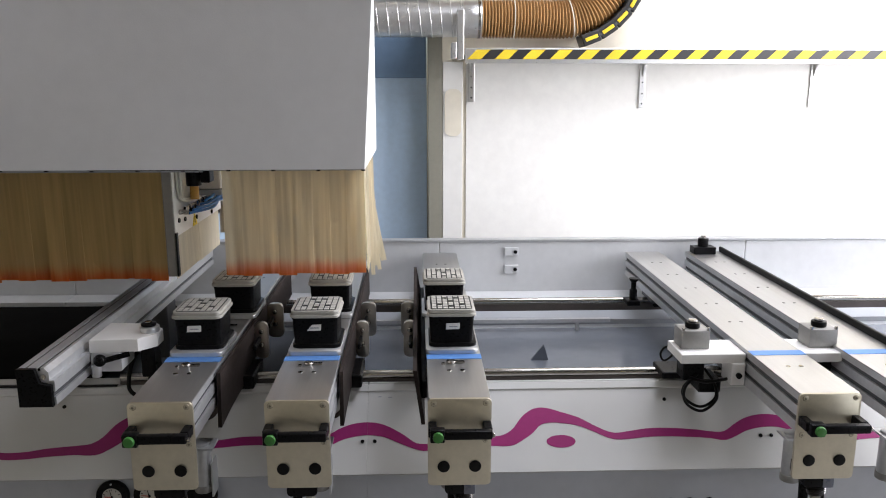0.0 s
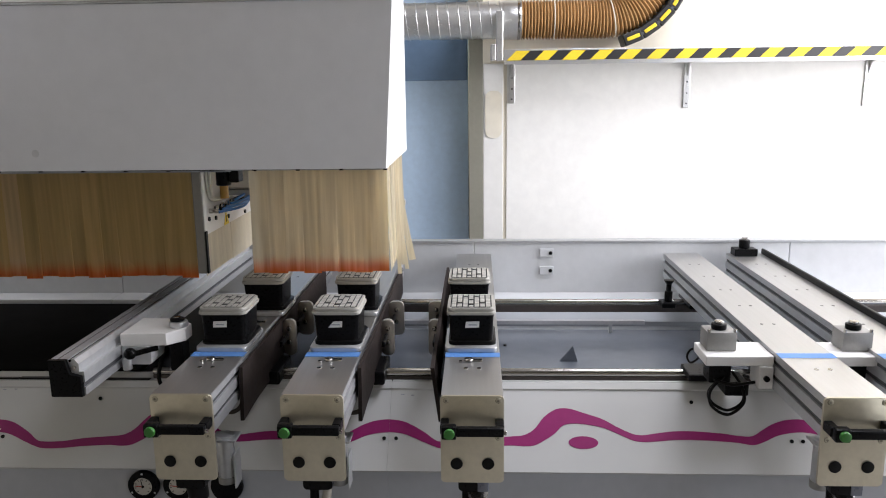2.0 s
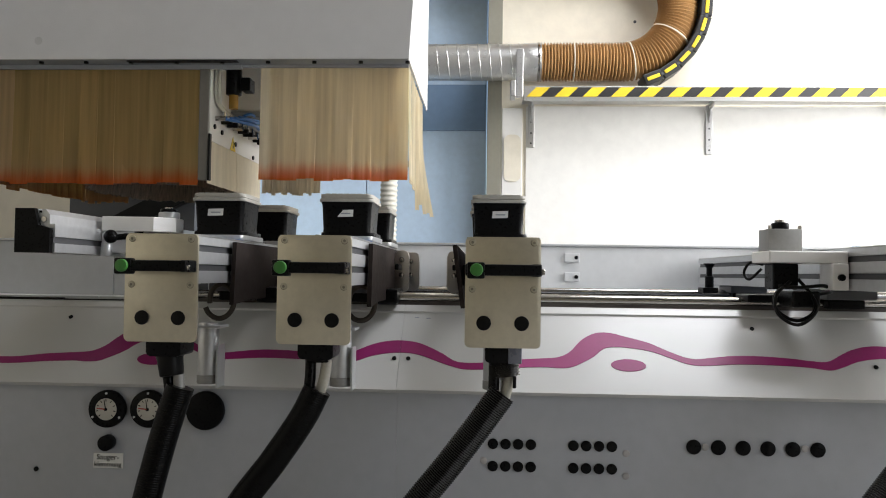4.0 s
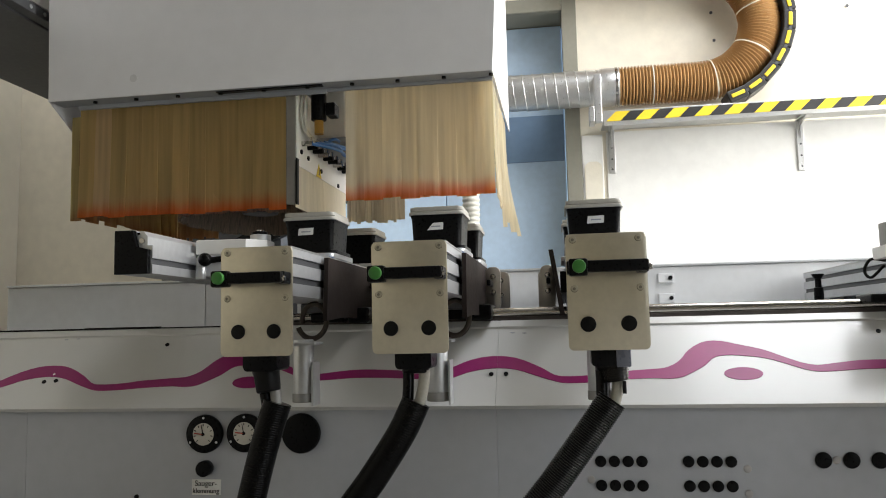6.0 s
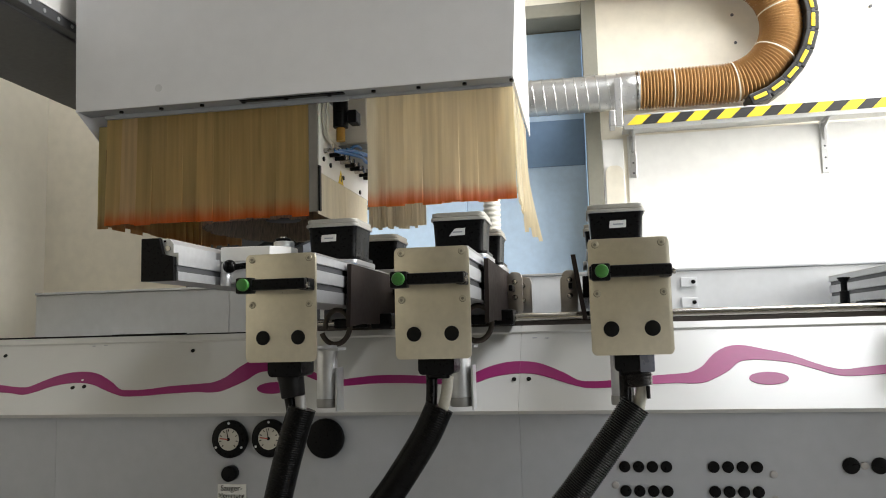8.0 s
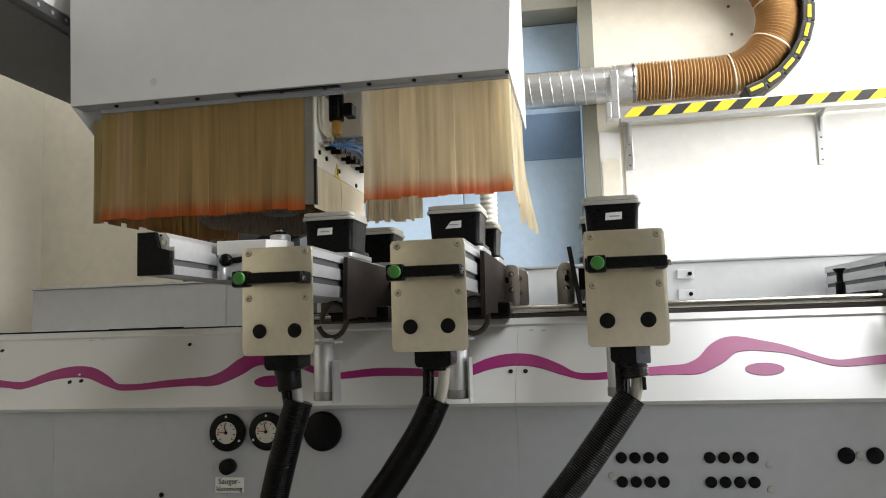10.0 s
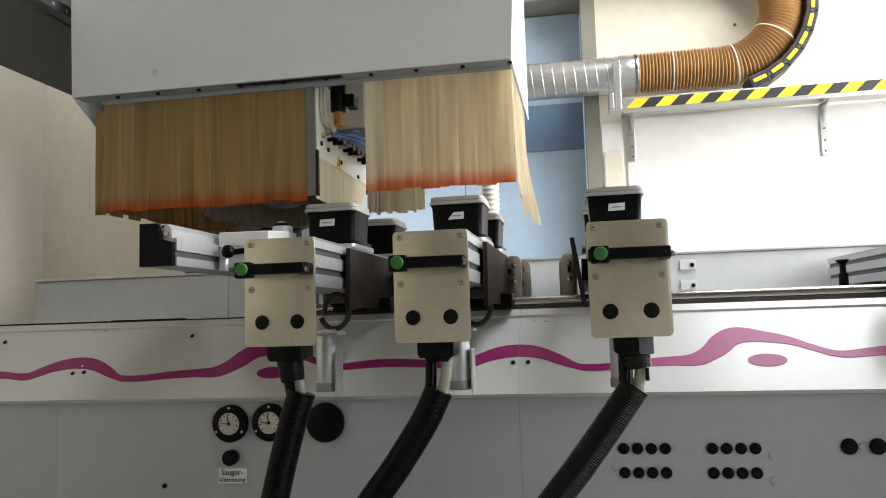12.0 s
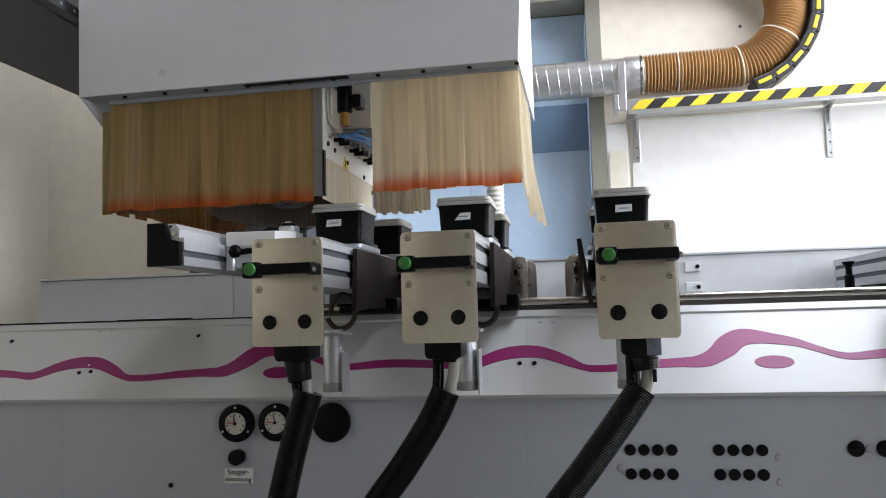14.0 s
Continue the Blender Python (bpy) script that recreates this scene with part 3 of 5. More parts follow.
gauge(-0.957, 0.375, 0.046)
gauge(-0.853, 0.377, 0.046)
cap = thing("cover_disc", (-0.712, 0.33, 0.376), "round black cover disc on the grey panel", "cover")
part("disc", rod((-0.712, 0.331, 0.376), (-0.712, 0.312, 0.376), 0.0475, 36, bevel=0.006), M_BLACK, cap, smooth=40)
knob = thing("regulator_knob", (-0.955, 0.33, 0.293), "small round black regulator knob", "knob")
part("knob", rod((-0.955, 0.331, 0.293), (-0.955, 0.306, 0.293), 0.019, 24, bevel=0.003), M_BLACK, knob, smooth=40)


def text_mesh(words, size, at, material, parent, name="lettering", turn=(90, 0, 0), depth=0.0004):
    cu = bpy.data.curves.new(name, "FONT")
    cu.body, cu.size, cu.extrude, cu.align_x, cu.align_y = words, size, depth, "CENTER", "CENTER"
    tmp = new(name, cu)
    me = bpy.data.meshes.new_from_object(tmp.evaluated_get(bpy.context.evaluated_depsgraph_get()))
    bpy.data.objects.remove(tmp)
    bpy.data.curves.remove(cu)
    me.materials.clear()
    me.materials.append(material)
    ob = new(name, me)
    base = Vector(parent["base"])
    ob.parent = parent
    ob["base"] = tuple(base)
    ob.matrix_basis = pose(*(Vector(at) - base), *turn)
    return ob


plaque = thing("label_plate", (-0.955, 0.33, 0.247), "white plastic label plate with black lettering", "label")
part("plate", box(-0.992, -0.917, 0.3265, 0.3295, 0.229, 0.266, 0.001), M_LABEL, plaque)
text_mesh("Sauger-", 0.019, (-0.955, 0.3258, 0.256), M_BLACK, plaque)
text_mesh("klemmung", 0.0165, (-0.955, 0.3258, 0.2385), M_BLACK, plaque)


# ---- consoles ----
CONSOLES = (-0.693, -0.379, 0.0, 0.882, 1.145)
CZ0, CZ1, CYE = 0.690, 0.788, 1.57


def beam_profile(w):
    """Half-open extrusion with two slots in each flank."""
    h = w / 2
    s, d = 0.007, 0.010
    right = []
    for z0 in (0.716, 0.756):
        right += [(h, z0), (h - d, z0), (h - d, z0 + 2 * s), (h, z0 + 2 * s)]
    pts = [(h, CZ0)] + right + [(h, CZ1)]
    return pts + [(-x, z) for x, z in reversed(pts)]


def console(x, side=0, tape_y=0.262, stopped=False):
    c = thing("console", (x, 0.8, CZ0), "aluminium console beam with a beige end plate and black pull handle", "machine console", "consoles across the machine bed")
    pts = [(x + px, z) for px, z in beam_profile(0.144)]
    part("beam", extrude_y(pts, 0.006, CYE), M_ALUX, c, "slotted aluminium beam")
    for sx in (-1, 1):
        for z in (0.723, 0.763):
            xa, xb = sorted((x + sx * 0.0625, x + sx * 0.0665))
            part("slot_strip", box(xa, xb, 0.008, CYE - 0.002, z - 0.0065, z + 0.0065), M_DARKGREY, c)
    part("top_plate", box(x - 0.073, x + 0.073, 0.002, CYE, CZ1 - 0.001, CZ1 + 0.003, 0.001), M_ALU, c, "brushed aluminium top")
    plate = part("end_plate", rounded(x - 0.075, x + 0.075, 0.571, 0.791, 0.010, -0.004, 0.004, edge=0.0012), M_PLATE, c, "beige anodised end plate", smooth=30)
    for sx, z in ((-0.061, 0.780), (0.061, 0.780), (-0.061, 0.687), (0.061, 0.687)):
        part("screw_seat", rod((x + sx, -0.0035, z), (x + sx, -0.0046, z), 0.0070, 18), M_SEAT, plate)
        part("screw", rod((x + sx + 0.0006, -0.0045, z + 0.0008), (x + sx + 0.0006, -0.0068, z + 0.0008), 0.0066, 16, bevel=0.0012), M_SCREW, plate, smooth=40)
        part("socket", rod((x + sx, -0.0066, z), (x + sx, -0.0071, z), 0.0030, 6), M_SEAT, plate)
    for sx in (-0.0375, 0.0375):
        part("plug", rod((x + sx, -0.003, 0.62), (x + sx, -0.0075, 0.62), 0.0148, 24, bevel=0.002), M_RUBBER, plate, "round black rubber plug", smooth=40)
    h = part("handle", box(x - 0.069, x + 0.073, -0.062, -0.044, 0.714, 0.736, 0.004), M_BLACK, c, "glossy black bar handle", smooth=40)
    for sx in (-0.064, 0.064):
        part("bracket", box(x + sx - 0.010, x + sx + 0.010, -0.046, -0.0045, 0.713, 0.737, 0.003), M_BLACK, h)
    part("grip_block", box(x - 0.0705, x - 0.036, -0.0645, -0.040, 0.708, 0.740, 0.004), M_BLACK, h, smooth=40)
    part("button", rod((x - 0.052, -0.0635, 0.725), (x - 0.052, -0.0745, 0.725), 0.0125, 20, bevel=0.003), M_GREEN, h, "round green release button", smooth=40)
    part("end_stub", rod((x + 0.073, -0.053, 0.722), (x + 0.079, -0.053, 0.722), 0.0055, 14, bevel=0.001), M_STEEL, h, smooth=40)
    # fixing screws on the top
    for y in (0.178,):
        for sx in (-0.017, 0.017):
            part("top_screw", rod((x + sx, y, CZ1 + 0.0025), (x + sx, y, CZ1 + 0.0045), 0.006, 12), M_STEEL, c)
    for y in (0.56, 0.76, 0.96, 1.16, 1.36):
        for sx in (-0.018, 0.018):
            part("top_hole", rod((x + sx, y, CZ1 + 0.002), (x + sx, y, CZ1 + 0.0036), 0.005, 10), M_DARKGREY, c)
    part("tape", box(x - 0.0735, x + 0.0735, tape_y, tape_y + 0.035, CZ1 + 0.0032, CZ1 + 0.0040), M_TAPE, c, "strip of blue adhesive tape")
    # carriage on the two rails
    for y in (0.512, 1.268):
        part("carriage", box(x - 0.062, x + 0.062, y - 0.07, y + 0.07, 0.664, CZ0 - 0.001, 0.004), M_DARKGREY, c)
        part("shoe", box(x - 0.045, x + 0.045, y - 0.04, y + 0.04, 0.640, 0.664, 0.004), M_BLACK, c)
    if stopped:
        stop = part("rear_stop", box(x - 0.058, x + 0.036, 1.50, 1.56, CZ1 + 0.0032, 0.822, 0.003), M_BLACK, c, "black rear stop block")
        part("stop_pin", rod((x - 0.012, 1.53, 0.82), (x - 0.012, 1.53, 0.858), 0.022, 20, bevel=0.003), M_BLACK, stop, smooth=40)
        part("stop_tip", rod((x - 0.012, 1.53, 0.857), (x - 0.012, 1.53, 0.868), 0.012, 16), M_STEEL, stop)
    if side == 1:
        part("carriage_guard", box(x + 0.063, x + 0.118, 0.445, 0.60, 0.636, 0.676, 0.006), M_BLACK, c, "black carriage guard")
    if side:
        e = x + side * 0.079
        bm = extrude_x([(0.20, 0.783), (0.185, 0.640), (0.30, 0.648), (0.58, 0.648), (0.62, 0.672), (1.35, 0.672), (1.35, 0.783)], e, e + side * 0.010)
        if side < 0:
            for v in bm.verts:
                v.co.x -= max(0.0, v.co.z - 0.66) * 0.17
            # black box closing the gap between beam and leaning board
            part("board_spacer", box(x - 0.087, x - 0.0735, 0.24, 1.2, 0.690, 0.738, 0.002), M_BLACK, c)
        part("side_board", bm, M_BOARD, c, "dark brown guard board")
        for y, w in ((0.63, 0.040), (0.84, 0.052)):
            o = e + side * (0.0102 if side > 0 else 0.022)
            xs = sorted((o, o + side * w))
            lv = part("clamp_plate", rounded(xs[0], xs[1], 0.664, 0.782, 0.016, y, y + 0.016, edge=0.002), M_CLAMP, c, "brown-grey metal clamp plate", smooth=30)
            for z in (0.712, 0.755):
                part("bolt", rod((o + side * w * 0.5, y, z), (o + side * w * 0.5, y - 0.010, z), 0.008, 14, bevel=0.002), M_STEEL, lv, smooth=40)
            lx = sorted((o + side * w * 0.3, o + side * (w * 0.3 + 0.010)))
            part("lever", box(lx[0], lx[1], y - 0.10, y - 0.012, 0.726, 0.742, 0.003), M_BLACK, lv)
    return c


for cx, sd in zip(CONSOLES, (1, 1, -1, 0, 0)):
    made = console(cx, sd, stopped=cx in (CONSOLES[0], CONSOLES[4]))
    if cx in CONSOLES[:2]:
        ox = 0.006 if cx == CONSOLES[0] else 0.042
        ring = [(cx + ox + 0.034 * math.cos(math.radians(a)), 0.34 + 0.0001 * a, 0.642 + 0.042 * math.sin(math.radians(a))) for a in range(-160, 200, 12)]
        part("hose_loop", sweep(ring, 0.0065, 10), M_DIMHOSE, made, "dim brown looped air hose", smooth=60)


# ---- vacuum pods ----
def vacuum_pod(x, y, w=0.132, d=0.150, sticker=True, label="black vacuum pod with a grey patterned rubber top"):
    p = thing("vacuum_pod", (x, y, CZ1 + 0.004), label, "vacuum pod", "vacuum pods on the consoles")
    h, e = w / 2, d / 2
    z = CZ1 + 0.0045
    part("base_plate", rounded_flat(x - 0.071, x + 0.071, y - e - 0.026, y + e + 0.01, 0.014, z, z + 0.012, edge=0.002), M_ALUX, p, "aluminium base plate", smooth=30)
    part("base_foot", rounded_flat(x - h + 0.004, x + h + 0.002, y - e - 0.002, y + e, 0.016, z + 0.012, z + 0.022, edge=0.002), M_BLACK, p, smooth=30)
    bm = bmesh.new()
    rings = []
    for zz, k in ((z + 0.022, 0.90), (z + 0.030, 0.885), (z + 0.088, 0.93), (z + 0.097, 0.965)):
        ring = []
        for cx, cy, a0 in ((1, 1, 0), (-1, 1, 90), (-1, -1, 180), (1, -1, 270)):
            for i in range(6):
                a = radians(a0 + 90 * i / 5)
                ring.append(bm.verts.new((x + k * (cx * (h - 0.014) + 0.014 * math.cos(a)), y + k * (cy * (e - 0.014) + 0.014 * math.sin(a)), zz)))
        rings.append(ring)
    n = len(rings[0])
    for a, b in zip(rings, rings[1:]):
        for k in range(n):
            bm.faces.new((a[k], a[(k + 1) % n], b[(k + 1) % n], b[k]))
    bm.faces.new(rings[0])
    bm.faces.new(list(reversed(rings[-1])))
    body = part("body", bm, M_BLACK, p, "black plastic body", smooth=35)
    part("lower_rim", rounded_flat(x - h - 0.001, x + h + 0.001, y - e - 0.001, y + e + 0.001, 0.014, z + 0.097, z + 0.105, edge=0.002), M_RIM, p, smooth=30)
    top = part("top_rim", rounded_flat(x - h + 0.002, x + h - 0.002, y - e + 0.002, y + e - 0.002, 0.013, z + 0.1065, z + 0.116, edge=0.003), M_RIM, p, "grey rubber sealing rim", smooth=30)
    part("top_face", rounded_flat(x - h + 0.009, x + h - 0.009, y - e + 0.009, y + e - 0.009, 0.008, z + 0.1155, z + 0.1165), M_BLACK, top)
    # raised pads in a grid with a few gaps
    rnd = random.Random(int((x + 5) * 1000) + int(y * 77))
    nx, ny = 7, 8
    dx, dy = (w - 0.022) / nx, (d - 0.022) / ny
    for i in range(nx):
        for j in range(ny):
            if (i, j) in ((1, 2), (5, 2), (3, 4), (2, 6), (4, 6), (3, 1)):
                continue
            px, py = x - h + 0.011 + (i + 0.5) * dx, y - e + 0.011 + (j + 0.5) * dy
            part("pad", box(px - dx * 0.38, px + dx * 0.38, py - dy * 0.38, py + dy * 0.38, z + 0.1163, z + 0.1182), M_PAD, top)
    lab = rnd.uniform(-0.008, 0.008)
    if sticker:
        skew = 0.012 if -0.5 < x < -0.2 else 0.0
        part("sticker", extrude_y([(x - 0.020 + lab, z + 0.060), (x + 0.018 + lab, z + 0.061), (x + 0.019 + lab, z + 0.078), (x - 0.018 + skew + lab, z + 0.077)], y - e + 0.0030, y - e + 0.0052), M_LABEL, body, "small white paper sticker")
        part("sticker_bar", box(x - 0.011 + lab, x + 0.012 + lab, y - e + 0.0023, y - e + 0.0029, z + 0.067, z + 0.070), M_GREY, body)
    # clamp screw set before the pod
    s = part("clamp_screw", rod((x - 0.006, y - 0.166, z - 0.001), (x - 0.006, y - 0.166, z + 0.007), 0.0125, 18, bevel=0.003), M_STEEL, p, "bright steel cam screw", smooth=40)
    part("cam_slot", box(x - 0.015, x + 0.003, y - 0.1675, y - 0.1645, z + 0.0066, z + 0.0076), M_DARKGREY, s)
    part("cam_lever", box(x + 0.004, x + 0.030, y - 0.172, y - 0.160, z - 0.001, z + 0.004, 0.0015), M_STEEL, s)
    part("clamp_nut", rod((x - 0.027, y - 0.176, z - 0.001), (x - 0.027, y - 0.176, z + 0.003), 0.005, 10), M_STEEL, s)
    return p


for cx, dx in ((-0.693, 0.0), (-0.379, 0.003), (0.0, -0.004)):
    vacuum_pod(cx + dx, 0.398)
vacuum_pod(-0.672, 0.735, sticker=False, label="black vacuum pod standing on the console's rear half")
vacuum_pod(-0.372, 0.735, sticker=False, label="black vacuum pod standing on the console's rear half")
vacuum_pod(-0.012, 0.735, sticker=False, label="black vacuum pod standing on the console's rear half")


# ---- suction hoses under the end plates ----
def suction_hose(x, bends, inner_material, fitting="", cylinder_at=0.022):
    """bends: how far the hose lies left of its console at four heights."""
    h = thing("suction_hose", (x, 0.06, 0.0), "black corrugated suction hose hanging from a console", "hose", "suction hoses under the consoles")
    part("socket", rounded(x - 0.034, x + 0.038, 0.540, 0.586, 0.008, 0.010, 0.085, edge=0.003), M_BLACK, h, "black hose socket", smooth=40)
    part("sleeve", rod((x + 0.000, 0.047, 0.541), (x + 0.000, 0.046, 0.530), 0.027, 28, 0.0255, bevel=0.002), M_GLOSSHOSE, h, "black clamp sleeve", smooth=40)
    inner = smooth_line([(x + 0.019, 0.047, 0.536), (x + 0.014 + bends[0] * 0.3, 0.043, 0.498), (x + bends[0] + 0.000, 0.037, 0.452)], 30)
    if fitting == "stubs":
        inner = [q for q in inner if q.z < 0.512]
    part("inner_hose", sweep(inner, lambda i: 0.0118 - (0.0010 if i % 2 else 0), 16), inner_material, h, "ribbed inner hose", smooth=60)
    part("feed_tube", sweep(smooth_line([(x - 0.015, 0.050, 0.542), (x - 0.016 + bends[0] * 0.5, 0.046, 0.50), (x + bends[0] - 0.020, 0.040, 0.452)], 12), 0.0115, 14), M_GLOSSHOSE, h, "black feed tube", smooth=60)
    if fitting == "stubs":
        # lighter block: the sheen on the black socket's right side, put into colour
        part("socket_side", box(x + 0.012, x + 0.0395, 0.008, 0.083, 0.5385, 0.588, 0.003), M_SOCKETLIT, h, "grey-blue block standing in for the socket's lit side", smooth=40)
        stub = [(x + 0.008 + 0.0004 * k, 0.044, 0.541 - 0.0030 * k) for k in range(11)]
        part("ribbed_stub", sweep(stub, lambda i: 0.0290 - 0.0003 * i - (0.0034 if i % 2 else 0), 24), M_STUB, h, "short shiny ribbed black stub", smooth=70)
        part("drain_screw", rod((x + 0.026, 0.030, 0.512), (x + 0.026, 0.030, 0.488), 0.004, 10), M_BLACK, h)
    elif fitting == "sleeve":
        part("rubber_sleeve", rod((x + 0.002, 0.044, 0.545), (x + 0.010, 0.040, 0.497), 0.0275, 24, 0.0245, bevel=0.003), M_RUBBER, h, "thick black rubber sleeve", smooth=40)
    zs = (0.476, 0.415, 0.33, 0.22)
    path = [(x + b, 0.038 - 0.005 * k, z) for k, (b, z) in enumerate(zip(bends, zs))]
    path += [(x + bends[3] - 0.04, 0.08, 0.10), (x + bends[3] - 0.03, 0.2, 0.035), (x + bends[3], 0.4, 0.032)]
    part("hose", ribbed(path, 0.0292, 0.0046, 0.0021 if fitting == "stubs" else 0.0009, 20), M_RIBHOSE if fitting == "stubs" else M_GLOSSHOSE, h, "black corrugated hose", smooth=80)
    cx = x + cylinder_at
    cyl = part("cylinder", rod((cx, 0.19, 0.465), (cx, 0.19, 0.60), 0.023, 24, bevel=0.002), M_ALUX, h, "aluminium air cylinder", smooth=40)
    part("flange", box(cx - 0.032, cx + 0.036, 0.16, 0.22, 0.588, 0.594, 0.001), M_ALUX, cyl)
    part("end_cap", rod((cx, 0.19, 0.462), (cx, 0.19, 0.482), 0.0245, 24, bevel=0.002), M_BLOCK, cyl, smooth=40)
    part("guard", box(cx + 0.026, cx + 0.030, 0.165, 0.215, 0.455, 0.55), M_ALUX, cyl)


suction_hose(CONSOLES[0], (0.029, 0.011, -0.011, -0.035), M_BLOCK, "sleeve", 0.032)
suction_hose(CONSOLES[1], (0.002, -0.028, -0.084, -0.162), M_INNER)
for cx in CONSOLES[2:]:
    suction_hose(cx, (0.002, -0.042, -0.106, -0.190), M_INNER, "stubs", -0.014 if cx == CONSOLES[2] else 0.022)


# ---- side stop rail with its black end cap ----
def stop_rail():
    x0, x1, z0, z1 = -1.050, -0.968, 0.752, 0.846
    r = thing("stop_rail", (-1.01, 0.8, z0), "slotted aluminium stop rail with a black end cap", "rail")
    pts = [(x0, z0), (x1, z0), (x1, z0 + 0.020), (x1 - 0.010, z0 + 0.020), (x1 - 0.010, z0 + 0.034), (x1, z0 + 0.034), (x1, z0 + 0.062), (x1 - 0.012, z0 + 0.062), (x1 - 0.012, z1 - 0.012),
           (x1 - 0.022, z1), (x0 + 0.052, z1), (x0 + 0.052, z1 - 0.008), (x0 + 0.044, z1 - 0.008), (x0 + 0.044, z1), (x0 + 0.020, z1), (x0 + 0.020, z1 - 0.006), (x0 + 0.014, z1 - 0.006), (x0 + 0.014, z1), (x0, z1)]
    part("profile", extrude_y(pts, 0.085, 1.57), M_ALUX, r, "anodised aluminium profile")
    part("end_cap", extrude_y([(x0 - 0.001, z0 - 0.001), (x1 - 0.004, z0 - 0.001), (x1 - 0.004, z0 + 0.052), (x0 + 0.050, z0 + 0.058), (x0 + 0.042, z1 + 0.001), (x0 - 0.001, z1 + 0.001)], 0.072, 0.0848, edge=0.001), M_BLACK, r, "black plastic end cap")
    part("slot_strip", box(x0 + 0.0145, x0 + 0.0195, 0.087, 1.568, z1 - 0.006, z1 - 0.002), M_BLACK, r)
    part("slot_strip", box(x0 + 0.0445, x0 + 0.0515, 0.087, 1.568, z1 - 0.008, z1 - 0.003), M_BLACK, r)
    part("slot_strip", box(x1 - 0.0100, x1 - 0.0050, 0.087, 1.568, z0 + 0.0205, z0 + 0.0335), M_DARKGREY, r)
    part("end_screw", rod((x0 + 0.058, 0.086, z1 - 0.022), (x0 + 0.058, 0.081, z1 - 0.022), 0.006, 12), M_STEEL, r)
    for y in (1.0,):
        part("post", box(-1.045, -0.975, y - 0.05, y + 0.05, 0.55, z0 - 0.001, 0.004), M_DARKGREY, r)
    # arm that carries the stop pin
    bm = bmesh.new()
    plan = [(-0.966, 0.286), (-0.842, 0.295), (-0.803, 0.337), (-0.803, 0.385), (-0.846, 0.431), (-0.966, 0.442)]
    prism_faces(bm, [bm.verts.new((px, py, 0.810)) for px, py in plan], [bm.verts.new((px, py, 0.846)) for px, py in plan], 0.002)
    a = part("stop_arm", bm, M_COVER, r, "white painted stop arm")
    part("arm_foot", rounded(-0.966, -0.885, 0.758, 0.809, 0.006, 0.288, 0.40, edge=0.002), M_HEADGREY, a)
    part("stop_pin", rod((-0.830, 0.36, 0.845), (-0.830, 0.36, 0.862), 0.026, 24, bevel=0.003), M_ALUX, a, "bright stop pin", smooth=40)
    part("pin_cap", rod((-0.832, 0.36, 0.862), (-0.832, 0.36, 0.870), 0.020, 20, bevel=0.002), M_BLACK, a, smooth=40)
    part("pin_tip", rod((-0.832, 0.36, 0.870), (-0.832, 0.36, 0.875), 0.009, 16, bevel=0.001), M_STEEL, a, smooth=40)
    bm = bmesh.new()
    bmesh.ops.create_uvsphere(bm, u_segments=20, v_segments=12, radius=0.0165, matrix=Matrix.Translation((-0.934, 0.268, 0.796)))
    ball = part("clamp_knob", bm, M_GLOSSHOSE, a, "glossy black ball knob", smooth=60)
    part("knob_stem", rod((-0.925, 0.272, 0.794), (-0.868, 0.300, 0.803), 0.0075, 14), M_GLOSSHOSE, ball, smooth=40)
    part("bush", rod((-0.948, 0.276, 0.748), (-0.948, 0.276, 0.781), 0.0125, 18, bevel=0.002), M_ALUX, a, "bright metal bush", smooth=40)
    part("air_line", sweep(smooth_line([(-0.835, 0.37, 0.806), (-0.835, 0.37, 0.74), (-0.86, 0.36, 0.66), (-0.90, 0.36, 0.68), (-0.89, 0.38, 0.76), (-0.86, 0.40, 0.79)], 30), 0.006, 8), M_RUBBER, a, "black air line", smooth=60)
    part("valve", box(-0.850, -0.812, 0.325, 0.385, 0.725, 0.809, 0.006), M_BLACK, a)


stop_rail()


